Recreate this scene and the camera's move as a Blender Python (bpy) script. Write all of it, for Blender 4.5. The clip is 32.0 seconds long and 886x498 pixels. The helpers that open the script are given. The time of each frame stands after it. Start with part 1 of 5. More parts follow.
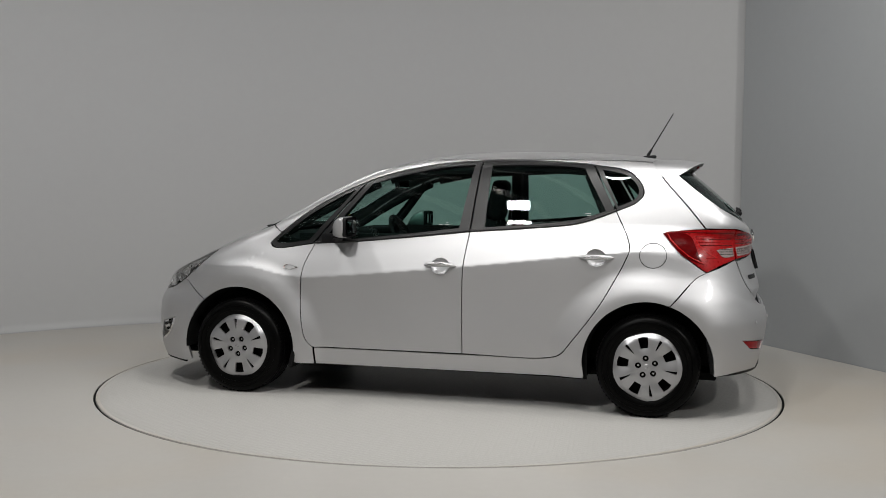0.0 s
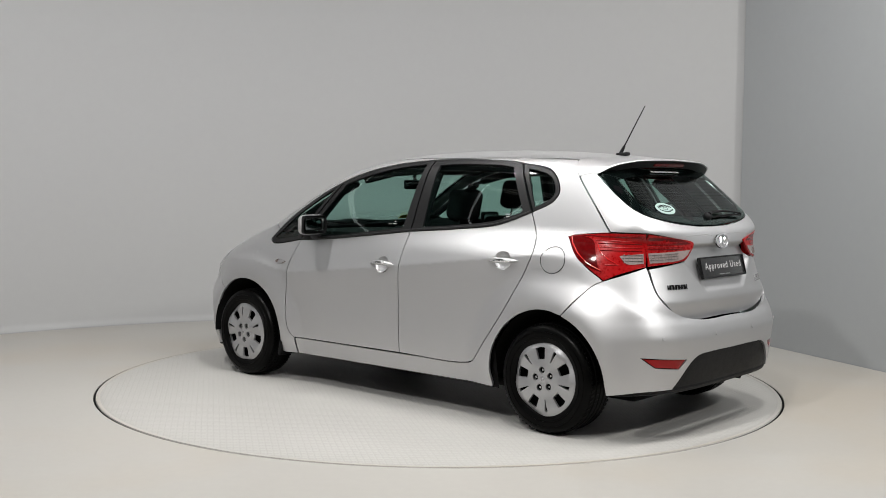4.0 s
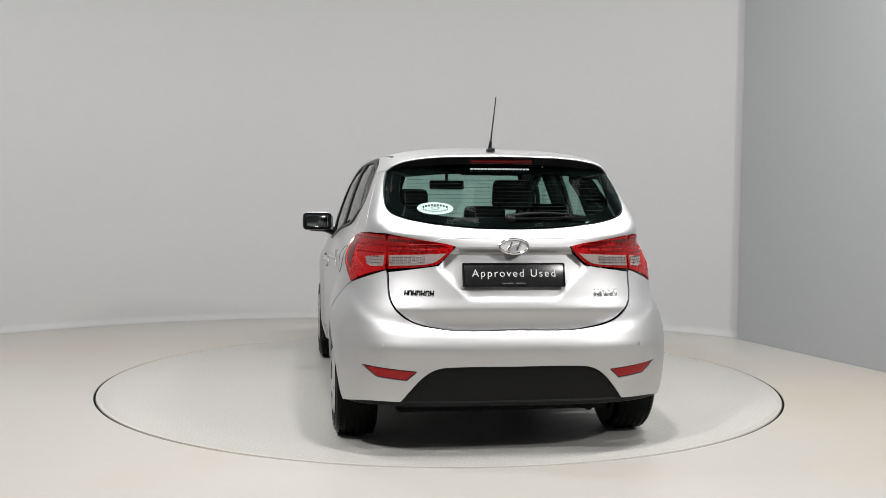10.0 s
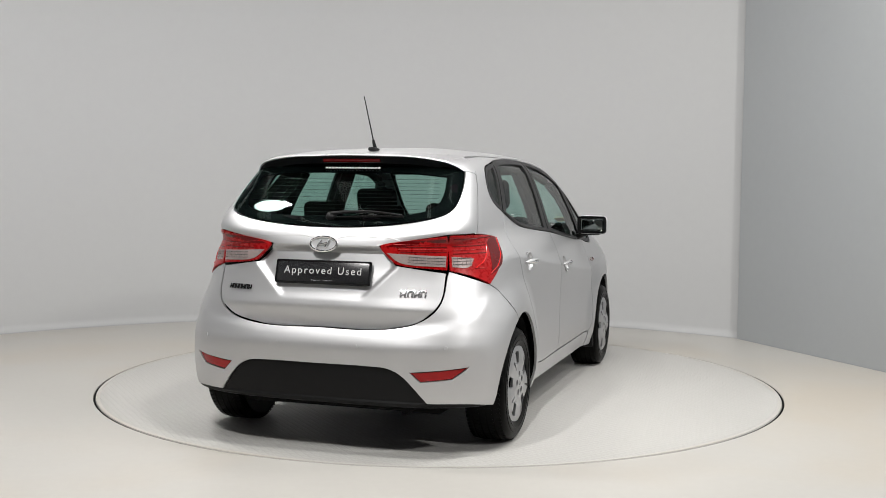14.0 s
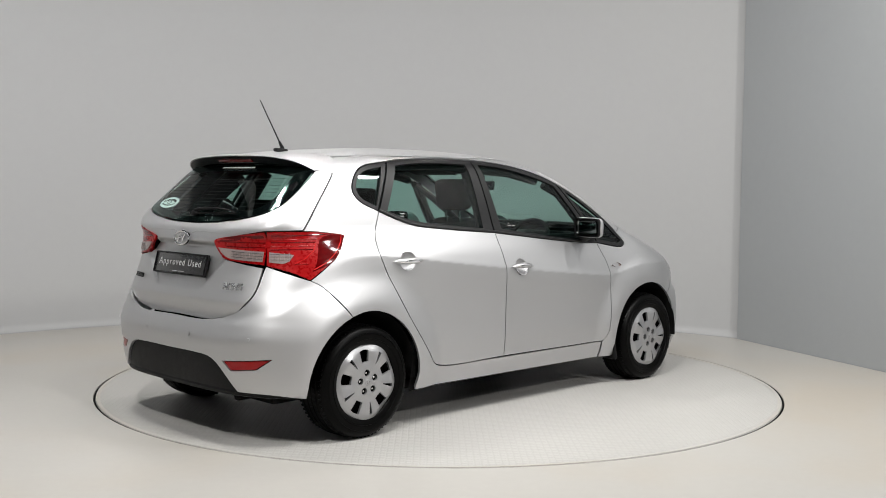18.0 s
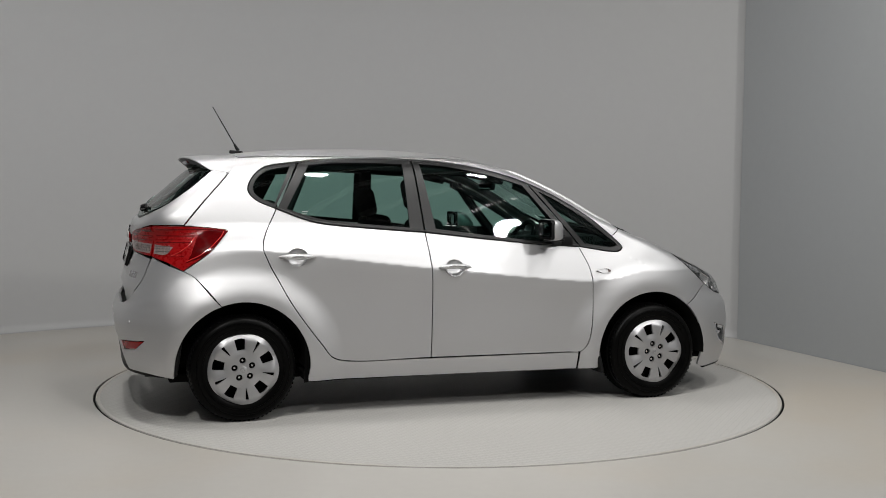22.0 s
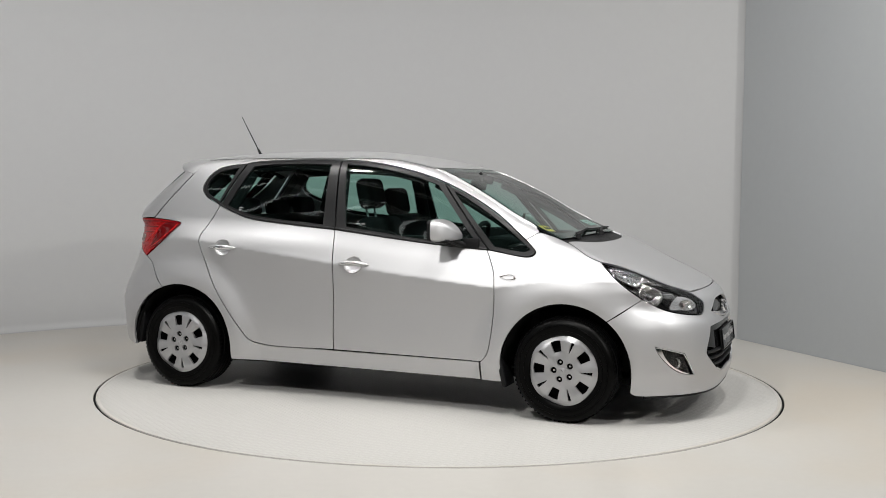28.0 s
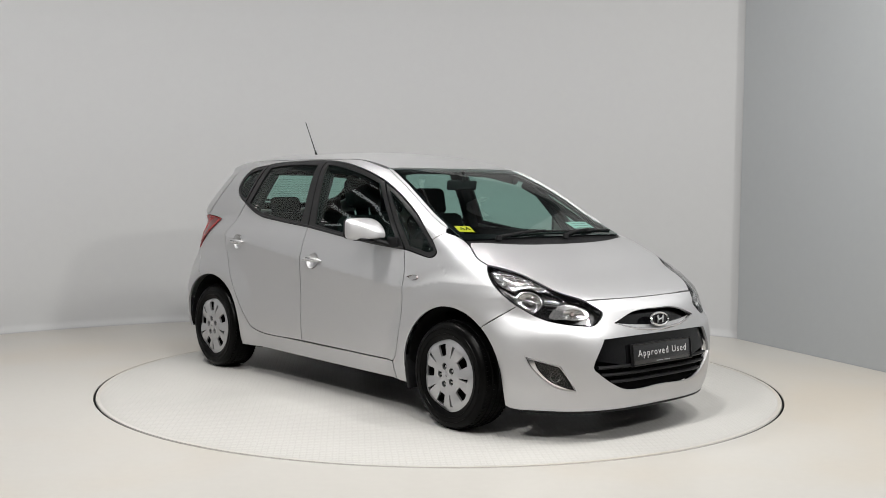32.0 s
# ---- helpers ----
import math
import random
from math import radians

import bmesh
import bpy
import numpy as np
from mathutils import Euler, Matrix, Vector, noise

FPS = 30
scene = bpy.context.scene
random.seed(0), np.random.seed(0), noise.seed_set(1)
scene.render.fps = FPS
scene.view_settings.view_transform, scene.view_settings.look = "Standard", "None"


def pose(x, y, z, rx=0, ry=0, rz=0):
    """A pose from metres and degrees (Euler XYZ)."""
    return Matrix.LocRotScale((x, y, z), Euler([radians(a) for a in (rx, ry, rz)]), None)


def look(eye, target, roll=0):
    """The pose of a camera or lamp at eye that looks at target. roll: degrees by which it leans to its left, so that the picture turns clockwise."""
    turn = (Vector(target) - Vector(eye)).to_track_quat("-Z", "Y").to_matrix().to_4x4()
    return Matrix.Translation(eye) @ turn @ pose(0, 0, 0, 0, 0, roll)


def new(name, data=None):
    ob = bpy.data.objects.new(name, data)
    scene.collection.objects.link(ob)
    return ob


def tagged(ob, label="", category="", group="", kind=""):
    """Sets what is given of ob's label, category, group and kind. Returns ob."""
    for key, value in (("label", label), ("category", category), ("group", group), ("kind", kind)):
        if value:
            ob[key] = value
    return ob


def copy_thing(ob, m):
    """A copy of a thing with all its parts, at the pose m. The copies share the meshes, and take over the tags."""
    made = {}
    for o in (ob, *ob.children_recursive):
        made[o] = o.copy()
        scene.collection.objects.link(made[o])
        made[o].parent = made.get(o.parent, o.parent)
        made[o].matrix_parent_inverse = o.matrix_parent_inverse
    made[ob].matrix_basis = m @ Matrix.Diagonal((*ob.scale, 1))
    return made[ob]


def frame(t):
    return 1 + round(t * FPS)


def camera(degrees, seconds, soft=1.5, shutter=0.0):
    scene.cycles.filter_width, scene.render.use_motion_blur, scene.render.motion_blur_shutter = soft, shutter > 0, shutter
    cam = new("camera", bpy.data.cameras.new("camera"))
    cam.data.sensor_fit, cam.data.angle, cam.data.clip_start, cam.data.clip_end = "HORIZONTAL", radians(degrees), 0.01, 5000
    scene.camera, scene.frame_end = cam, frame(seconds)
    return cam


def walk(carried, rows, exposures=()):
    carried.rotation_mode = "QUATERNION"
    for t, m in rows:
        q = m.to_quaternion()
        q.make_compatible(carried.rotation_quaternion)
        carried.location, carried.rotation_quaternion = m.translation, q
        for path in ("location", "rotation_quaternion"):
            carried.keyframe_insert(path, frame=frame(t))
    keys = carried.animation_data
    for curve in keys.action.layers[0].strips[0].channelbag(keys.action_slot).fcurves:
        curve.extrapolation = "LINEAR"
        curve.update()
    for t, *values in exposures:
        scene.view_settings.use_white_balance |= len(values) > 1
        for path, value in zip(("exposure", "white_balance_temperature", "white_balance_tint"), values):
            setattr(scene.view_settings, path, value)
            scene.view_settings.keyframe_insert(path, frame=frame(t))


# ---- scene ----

from mathutils.geometry import delaunay_2d_cdt

# ---- camera: it stands still ----
EYE = Vector((0, -7.342, 1.369))
VIEW = pose(0, 0, 0, 0, 0, -.135) @ Vector((0, math.cos(radians(3.525)), -math.sin(radians(3.525))))
cam = camera(45.12, 32.0, .9)
walk(cam, [(0.0, look(EYE, EYE + VIEW, .554)), (32.0, look(EYE, EYE + VIEW, .554))],
     [(0.0, -1.2), (1.0, -1.17), (2.0, -.72), (3.0, -.64), (6.0, -.6), (7.0, -.48), (9.0, -.4), (13.0, -.38), (17.0, -.5), (19.0, -.67), (20.0, -.92), (24.0, -1.22), (26.0, -1.06), (28.0, -.58), (30.0, -.57), (32.0, -.38)])

# ---- light: floodlights under a dark ceiling, in a pale round studio ----
world = bpy.data.worlds.new("world")
world.use_nodes = True
world.node_tree.nodes["Background"].inputs[0].default_value = (.5, .52, .55, 1)
world.node_tree.nodes["Background"].inputs[1].default_value = .05
scene.world = world


def flood(x, y, z, target, watts, size=.45, tint=(1, .985, .96)):
    """A square floodlight under the ceiling."""
    data = bpy.data.lights.new("floodlight", "AREA")
    data.energy, data.size, data.color = watts, size, tint
    ob = new("floodlight_glow", data)
    ob.matrix_world = look((x, y, z), target)
    return ob


# place, aim and power of each floodlight: two slanting rows over the turntable
FLOODS = [((-1.55, -4.65, 4.0), (-.8, -.6, .6), 205), ((.4, -2.95, 4.0), (.2, .0, .6), 138), ((1.95, -2.15, 4.0), (1.2, .0, .6), 105), ((3.3, -1.2, 3.9), (1.7, 0, .5), 75),
          ((4.3, -5.0, 3.9), (-3.0, 1.4, .8), 200), ((-2.28, -1.1, 4.0), (-2.7, .1, 0), 118), ((-.75, -.25, 4.0), (-1.2, 1.0, 0), 48), ((.75, .6, 4.0), (.9, 1.8, 0), 14)]
for place, aim, watts in FLOODS:
    flood(*place, aim, watts, .26)


# ---- materials ----
def material(name, base, rough=.5, metal=0.0, grain=None, bump=0.0, spread=.06, coat=0.0, scale=None, **more):
    """A node material: base colour varied by noise at two scales, roughness varied a little, fine relief."""
    m = bpy.data.materials.new(name)
    m.use_nodes = True
    nt = m.node_tree
    p = nt.nodes["Principled BSDF"]
    p.inputs["Base Color"].default_value = (*base, 1)
    p.inputs["Roughness"].default_value = rough
    p.inputs["Metallic"].default_value = metal
    p.inputs["Coat Weight"].default_value = coat
    p.inputs["Coat Roughness"].default_value = .06
    for k, v in more.items():
        p.inputs[k.replace("_", " ").title().replace("Ior", "IOR")].default_value = v
    if grain:
        tc = nt.nodes.new("ShaderNodeTexCoord")
        fine, wide = nt.nodes.new("ShaderNodeTexNoise"), nt.nodes.new("ShaderNodeTexNoise")
        fine.inputs["Scale"].default_value, wide.inputs["Scale"].default_value = grain, grain / 30 if scale is None else scale
        fine.inputs["Detail"].default_value = wide.inputs["Detail"].default_value = 4
        for n in (fine, wide):
            nt.links.new(tc.outputs["Object"], n.inputs["Vector"])
        add = nt.nodes.new("ShaderNodeMath")
        add.operation = "ADD"
        nt.links.new(fine.outputs[0], add.inputs[0])
        nt.links.new(wide.outputs[0], add.inputs[1])
        ramp = nt.nodes.new("ShaderNodeMapRange")
        ramp.inputs[1].default_value, ramp.inputs[2].default_value = .6, 1.4
        ramp.inputs[3].default_value, ramp.inputs[4].default_value = 1 - spread, 1 + spread
        nt.links.new(add.outputs[0], ramp.inputs[0])
        mul = nt.nodes.new("ShaderNodeVectorMath")
        mul.operation = "SCALE"
        mul.inputs[0].default_value = base
        nt.links.new(ramp.outputs[0], mul.inputs["Scale"])
        nt.links.new(mul.outputs[0], p.inputs["Base Color"])
        rr = nt.nodes.new("ShaderNodeMath")
        rr.operation = "MULTIPLY"
        rr.inputs[1].default_value = rough
        nt.links.new(ramp.outputs[0], rr.inputs[0])
        nt.links.new(rr.outputs[0], p.inputs["Roughness"])
        if bump:
            b = nt.nodes.new("ShaderNodeBump")
            b.inputs["Strength"].default_value, b.inputs["Distance"].default_value = bump, .002
            nt.links.new(fine.outputs[0], b.inputs["Height"])
            nt.links.new(b.outputs[0], p.inputs["Normal"])
    return m


def glass(name, tint, rough=.0, reflect=.0):
    """Thin tinted glass: part clear, part mirror by the angle of view."""
    m = bpy.data.materials.new(name)
    m.use_nodes = True
    nt = m.node_tree
    nt.nodes.clear()
    out, mix = nt.nodes.new("ShaderNodeOutputMaterial"), nt.nodes.new("ShaderNodeMixShader")
    clear, gloss = nt.nodes.new("ShaderNodeBsdfTransparent"), nt.nodes.new("ShaderNodeBsdfGlossy")
    facing, power, scale_ = nt.nodes.new("ShaderNodeLayerWeight"), nt.nodes.new("ShaderNodeMath"), nt.nodes.new("ShaderNodeMath")
    clear.inputs[0].default_value = (*tint, 1)
    gloss.inputs["Roughness"].default_value = rough
    facing.inputs[0].default_value = .5
    power.operation, scale_.operation = "POWER", "MULTIPLY_ADD"
    power.inputs[1].default_value = 5
    scale_.inputs[1].default_value, scale_.inputs[2].default_value = .85, .045 + reflect
    nt.links.new(facing.outputs["Facing"], power.inputs[0])
    nt.links.new(power.outputs[0], scale_.inputs[0])
    nt.links.new(scale_.outputs[0], mix.inputs[0])
    nt.links.new(clear.outputs[0], mix.inputs[1])
    nt.links.new(gloss.outputs[0], mix.inputs[2])
    nt.links.new(mix.outputs[0], out.inputs[0])
    return m


PAINT = material("silver_paint", (.545, .545, .555), .51, 1.0, grain=900, spread=.03, coat=.35, scale=1.5, coat_roughness=.09)
TRIM = material("black_trim", (.005, .005, .0055), .42, grain=300, spread=.15, specular_ior_level=.4)
PLASTIC = material("black_plastic", (.006, .006, .0065), .5, grain=700, bump=.15, spread=.15, specular_ior_level=.15)
GLOSSY = material("gloss_black", (.004, .004, .0045), .08, specular_ior_level=.3)
RUBBER = material("tyre_rubber", (.0012, .0012, .0012), .36, grain=250, bump=.12, spread=.25, specular_ior_level=.08)
WELL = material("wheel_well", (.004, .004, .004), .9, grain=80, specular_ior_level=.1)
UNDER = material("underbody", (.006, .006, .006), .85, grain=60, specular_ior_level=.1)
CLOTH = material("seat_cloth", (.008, .008, .0085), .95, grain=900, bump=.4, spread=.3, specular_ior_level=.1)
DASH = material("dash_plastic", (.008, .008, .0085), .65, grain=900, bump=.3, specular_ior_level=.12)
ALLOY = material("hubcap_silver", (.42, .42, .43), .40, .85, grain=500, spread=.04, coat=.3)
CHROME = material("chrome", (.85, .85, .86), .07, 1.0)
DULL = material("dull_chrome", (.62, .62, .63), .22, .9)
GLASS = glass("tinted_glass", (.55, .74, .69))
SCREEN = glass("screen_glass", (.64, .80, .76))
LENS = glass("lens", (.93, .93, .93))
RED = material("red_lens", (.24, .0015, .0025), .3, grain=60, spread=.45, coat=.12, coat_roughness=.03, specular_ior_level=.2)
BRIGHTRED = material("bright_arc_red", (.45, .010, .010), .2, coat=.5, coat_roughness=.03, grain=60, spread=.2)
DEEPRED = material("deep_red_lens", (.075, .0006, .0012), .10, grain=60, spread=.3, specular_ior_level=.35)
DARKRED = material("dark_red_lens", (.24, .003, .004), .15, specular_ior_level=.4, grain=60, spread=.12)
CLEARLENS = material("clear_lens", (.27, .22, .21), .2, .2, coat=.5, grain=70, spread=.2)
REFLECTOR = material("lamp_reflector", (.5, .5, .5), .15, .9)
LAMPBODY = material("lamp_housing", (.05, .05, .052), .3, .5, grain=40, spread=.4)
FACET = material("faceted_reflector", (.58, .58, .59), .12, .95, grain=30, spread=.1)
MIRROR = material("mirror_glass", (.22, .25, .25), .03, 1.0)
WHITE = material("white_lettering", (.40, .40, .40), .5)
BRIGHT = material("white_film", (.85, .85, .85), .5)
PLATE = material("plate_black", (.009, .009, .01), .25, coat=.5, grain=200)
YELLOW = material("yellow_sticker", (.58, .42, .015), .45, grain=100)
PAPER = material("pale_paper", (.27, .38, .35), .6, grain=100)
WALL = material("wall_paint", (.352, .354, .357), .75, grain=14, spread=.015, bump=.05, scale=.5)
BOUNCEWALL = material("bounce_wall_paint", (.42, .42, .415), .75, grain=14, spread=.02, bump=.05, scale=.5)
SIDEWALL = material("side_wall_paint", (.278, .290, .298), .6, grain=14, spread=.02, bump=.05, scale=.6)
FLOOR = material("floor_resin", (.395, .382, .358), .34, grain=18, spread=.04, bump=.04, scale=.35)
DECK = material("turntable_deck", (.400, .392, .376), .34, specular_ior_level=.04, grain=40, spread=.05, scale=.7)


def warm_patches(m):
    """Wide warm patches over the base colour, spread by noise."""
    nt = m.node_tree
    p = nt.nodes["Principled BSDF"]
    old = p.inputs["Base Color"].links[0].from_socket
    tc, no, ra, mi = [nt.nodes.new("ShaderNode" + k) for k in ("TexCoord", "TexNoise", "MapRange", "Mix")]
    no.inputs["Scale"].default_value, no.inputs["Detail"].default_value = .55, 3
    ra.inputs[1].default_value, ra.inputs[2].default_value, ra.inputs[4].default_value = .46, .68, .8
    mi.data_type, mi.blend_type = "RGBA", "MULTIPLY"
    mi.inputs[7].default_value = (1.0, .93, .84, 1)
    nt.links.new(tc.outputs["Object"], no.inputs["Vector"])
    nt.links.new(no.outputs[0], ra.inputs[0])
    nt.links.new(ra.outputs[0], mi.inputs[0])
    nt.links.new(old, mi.inputs[6])
    nt.links.new(mi.outputs[2], p.inputs["Base Color"])


warm_patches(FLOOR)


def stud_pattern(m, size, strength):
    """Close rows of low studs, as relief and a faint darker net between them."""
    nt = m.node_tree
    p = nt.nodes["Principled BSDF"]
    tc, vo, st = nt.nodes.new("ShaderNodeTexCoord"), nt.nodes.new("ShaderNodeTexVoronoi"), nt.nodes.new("ShaderNodeMapping")
    vo.feature, vo.voronoi_dimensions = "DISTANCE_TO_EDGE", "2D"
    vo.inputs["Scale"].default_value, vo.inputs["Randomness"].default_value = 1 / size, .12
    st.inputs["Scale"].default_value, st.inputs["Rotation"].default_value = (1, 1.15, 1), (0, 0, .7)
    nt.links.new(tc.outputs["Object"], st.inputs["Vector"])
    nt.links.new(st.outputs[0], vo.inputs["Vector"])
    edge = nt.nodes.new("ShaderNodeMapRange")
    edge.inputs[1].default_value, edge.inputs[2].default_value = .03, .20
    nt.links.new(vo.outputs["Distance"], edge.inputs[0])
    b = nt.nodes.new("ShaderNodeBump")
    b.inputs["Strength"].default_value, b.inputs["Distance"].default_value = strength, .004
    nt.links.new(edge.outputs[0], b.inputs["Height"])
    nt.links.new(b.outputs[0], p.inputs["Normal"])
    old = p.inputs["Base Color"].links[0].from_socket
    dark = nt.nodes.new("ShaderNodeMapRange")
    dark.inputs[3].default_value, dark.inputs[4].default_value = .97, 1
    nt.links.new(edge.outputs[0], dark.inputs[0])
    mul = nt.nodes.new("ShaderNodeVectorMath")
    mul.operation = "SCALE"
    nt.links.new(old, mul.inputs[0])
    nt.links.new(dark.outputs[0], mul.inputs["Scale"])
    nt.links.new(mul.outputs[0], p.inputs["Base Color"])


stud_pattern(DECK, .036, .25)


def facets(m, size, strength):
    """Cut facets: each cell of the reflector leans its own way."""
    nt = m.node_tree
    tc, vo, b = nt.nodes.new("ShaderNodeTexCoord"), nt.nodes.new("ShaderNodeTexVoronoi"), nt.nodes.new("ShaderNodeBump")
    vo.inputs["Scale"].default_value = 1 / size
    b.inputs["Strength"].default_value, b.inputs["Distance"].default_value = strength, .02
    nt.links.new(tc.outputs["Object"], vo.inputs["Vector"])
    nt.links.new(vo.outputs["Distance"], b.inputs["Height"])
    nt.links.new(b.outputs[0], nt.nodes["Principled BSDF"].inputs["Normal"])


facets(FACET, .022, .9)
facets(REFLECTOR, .05, .35)
DARK = material("dark_ceiling", (.055, .056, .06), .8, grain=10)
ROOFLIGHT = material("roof_light", (.7, .7, .7), .5, emission_color=(.95, 1, 1, 1), emission_strength=2.6)
BEAM = material("pale_beam", (.72, .72, .72), .5, grain=10)


# ---- building helpers ----
def mesh_object(name, verts, faces, mat, parent=None, label="", smooth_=False, at=None, vn=None):
    me = bpy.data.meshes.new(name)
    me.from_pydata([tuple(v) for v in verts], [], [tuple(f) for f in faces])
    if smooth_ or vn is not None:
        me.polygons.foreach_set("use_smooth", [True] * len(me.polygons))
    me.update()
    if vn is not None:
        me.normals_split_custom_set(vn)
    me.materials.append(mat)
    ob = new(name, me)
    if parent is not None:
        ob.parent = parent
    if at is not None:
        ob.matrix_basis = at
    if label:
        ob["label"] = label
    return ob


def part(name, bm, mat, parent, label="", at=None, smooth_=True, angle=35):
    """Links a bmesh as one mesh object under a thing or a part."""
    me = bpy.data.meshes.new(name)
    bmesh.ops.recalc_face_normals(bm, faces=bm.faces)
    if smooth_:
        lim = radians(angle)
        for f in bm.faces:
            f.smooth = True
        for e in bm.edges:
            e.smooth = not (len(e.link_faces) == 2 and e.calc_face_angle(0) > lim)
    bm.to_mesh(me)
    bm.free()
    me.materials.append(mat)
    ob = new(name, me)
    if parent is not None:
        ob.parent = parent
    if at is not None:
        ob.matrix_basis = at
    if label:
        ob["label"] = label
    return ob


def box(sx, sy, sz, bevel=0.0, seg=2, m=None):
    bm = bmesh.new()
    bmesh.ops.create_cube(bm, size=1, matrix=Matrix.Diagonal((sx, sy, sz, 1)))
    if bevel:
        bmesh.ops.bevel(bm, geom=bm.edges[:], offset=bevel, segments=seg, affect="EDGES", profile=.5)
    if m is not None:
        bmesh.ops.transform(bm, matrix=m, verts=bm.verts)
    return bm


def tube(r1, r2, h, seg=24, bevel=0.0, m=None):
    bm = bmesh.new()
    bmesh.ops.create_cone(bm, cap_ends=True, segments=seg, radius1=r1, radius2=r2, depth=h)
    if bevel:
        bmesh.ops.bevel(bm, geom=[e for e in bm.edges if len(e.link_faces) == 2 and e.calc_face_angle() > 1], offset=bevel, segments=2, affect="EDGES")
    if m is not None:
        bmesh.ops.transform(bm, matrix=m, verts=bm.verts)
    return bm


def lathe(profile, seg=48, closed=True):
    """A profile of (radius, along) turned about the y axis."""
    bm = bmesh.new()
    rings = []
    for k in range(seg):
        a = 2 * math.pi * k / seg
        rings.append([bm.verts.new((r * math.cos(a), h, r * math.sin(a))) for r, h in profile])
    n = len(profile)
    for k in range(seg):
        a, b = rings[k], rings[(k + 1) % seg]
        for i in range(n if closed else n - 1):
            j = (i + 1) % n
            bm.faces.new((a[i], a[j], b[j], b[i]))
    return bm


def sweep(path, radius, seg=8, flat=1.0):
    """A round bar along points; radius may be a list."""
    bm = bmesh.new()
    pts = [Vector(q) for q in path]
    rings = []
    for i, q in enumerate(pts):
        d = (pts[min(i + 1, len(pts) - 1)] - pts[max(i - 1, 0)]).normalized()
        side = d.cross(Vector((0, 0, 1)) if abs(d.z) < .9 else Vector((1, 0, 0))).normalized()
        up = side.cross(d)
        r = radius[i] if isinstance(radius, (list, tuple)) else radius
        rings.append([bm.verts.new(q + side * (r * math.cos(a)) + up * (r * flat * math.sin(a))) for a in [2 * math.pi * k / seg for k in range(seg)]])
    for a, b in zip(rings, rings[1:]):
        for k in range(seg):
            bm.faces.new((a[k], a[(k + 1) % seg], b[(k + 1) % seg], b[k]))
    bm.faces.new(rings[0][::-1])
    bm.faces.new(rings[-1])
    return bm


def loft(sections, close=False, caps=True):
    """A skin over closed sections with equal numbers of points."""
    bm = bmesh.new()
    rings = [[bm.verts.new(p) for p in s] for s in sections]
    for a, b in zip(rings, rings[1:]):
        n = len(a)
        for k in range(n):
            bm.faces.new((a[k], a[(k + 1) % n], b[(k + 1) % n], b[k]))
    if caps:
        bm.faces.new(rings[0][::-1])
        bm.faces.new(rings[-1])
    return bm
def pchip(pts):
    """A smooth curve through the given (z, value) pairs, without overshoot."""
    k = np.array(pts, float)
    x, y = k[:, 0], k[:, 1]
    h, d = np.diff(x), np.diff(y) / np.diff(x)
    m = np.zeros(len(x))
    m[0], m[-1] = d[0], d[-1]
    for i in range(1, len(x) - 1):
        if d[i - 1] * d[i] > 0:
            w1, w2 = 2 * h[i] + h[i - 1], h[i] + 2 * h[i - 1]
            m[i] = (w1 + w2) / (w1 / d[i - 1] + w2 / d[i])

    i = np.repeat(np.arange(len(h)), 400)
    t = np.tile(np.arange(400) / 400, len(h))
    tx = np.append(x[i] + t * h[i], x[-1])
    ty = np.append(y[i] * (1 + 2 * t) * (1 - t) ** 2 + m[i] * h[i] * t * (1 - t) ** 2 + y[i + 1] * t * t * (3 - 2 * t) + m[i + 1] * h[i] * t * t * (t - 1), y[-1])

    def at(v):
        return np.interp(v, tx, ty)
    return at


# the car's form: how far the nose, the tail and the flanks reach at each height
NOSE = pchip([(.10, 2.03), (.15, 2.08), (.27, 2.12), (.40, 2.125), (.5, 2.115), (.62, 2.085), (.70, 2.05), (.75, 1.99), (.80, 1.88), (.88, 1.67),
              (.956, 1.51), (1.01, 1.39), (1.048, 1.275), (1.09, 1.175), (1.172, 1.0), (1.284, .81), (1.38, .617), (1.458, .42), (1.51, .24),
              (1.54, .10), (1.578, -.2), (1.587, -.5)])
TAIL = pchip([(.15, -1.88), (.2, -1.91), (.3, -1.965), (.45, -1.985), (.55, -1.987), (.61, -1.970), (.64, -1.960), (.66, -1.953), (.745, -1.946), (.81, -1.93), (.95, -1.905), (1.06, -1.89),
              (1.115, -1.868), (1.14, -1.843), (1.18, -1.80), (1.32, -1.65), (1.456, -1.50), (1.50, -1.44), (1.525, -1.36), (1.551, -1.2), (1.573, -.91), (1.587, -.5)])
FLANK = pchip([(.10, .77), (.2, .80), (.32, .834), (.45, .844), (.6, .845), (.72, .8500), (.79, .8535), (.824, .8540), (.829, .8530), (.86, .8430), (.93, .819), (1.0, .793), (1.05, .776), (1.1, .7605),
               (1.2, .732), (1.3, .701), (1.4, .664), (1.44, .645), (1.48, .617), (1.52, .56), (1.55, .45), (1.575, .24), (1.587, .01)])
FLANK_SOFT = pchip([(.10, .77), (.2, .80), (.32, .834), (.45, .844), (.6, .845), (.72, .8495), (.80, .849), (.84, .845), (.88, .835), (.93, .819), (1.0, .793), (1.05, .776), (1.1, .7605),
                    (1.2, .732), (1.3, .701), (1.4, .664), (1.44, .645), (1.48, .617), (1.52, .56), (1.55, .45), (1.575, .24), (1.587, .01)])
FORE = pchip([(.1, 1.25), (.85, 1.25), (.95, 1.05), (1.05, .8), (1.2, .5), (1.4, 0), (1.5, -.2), (1.587, -.49)])
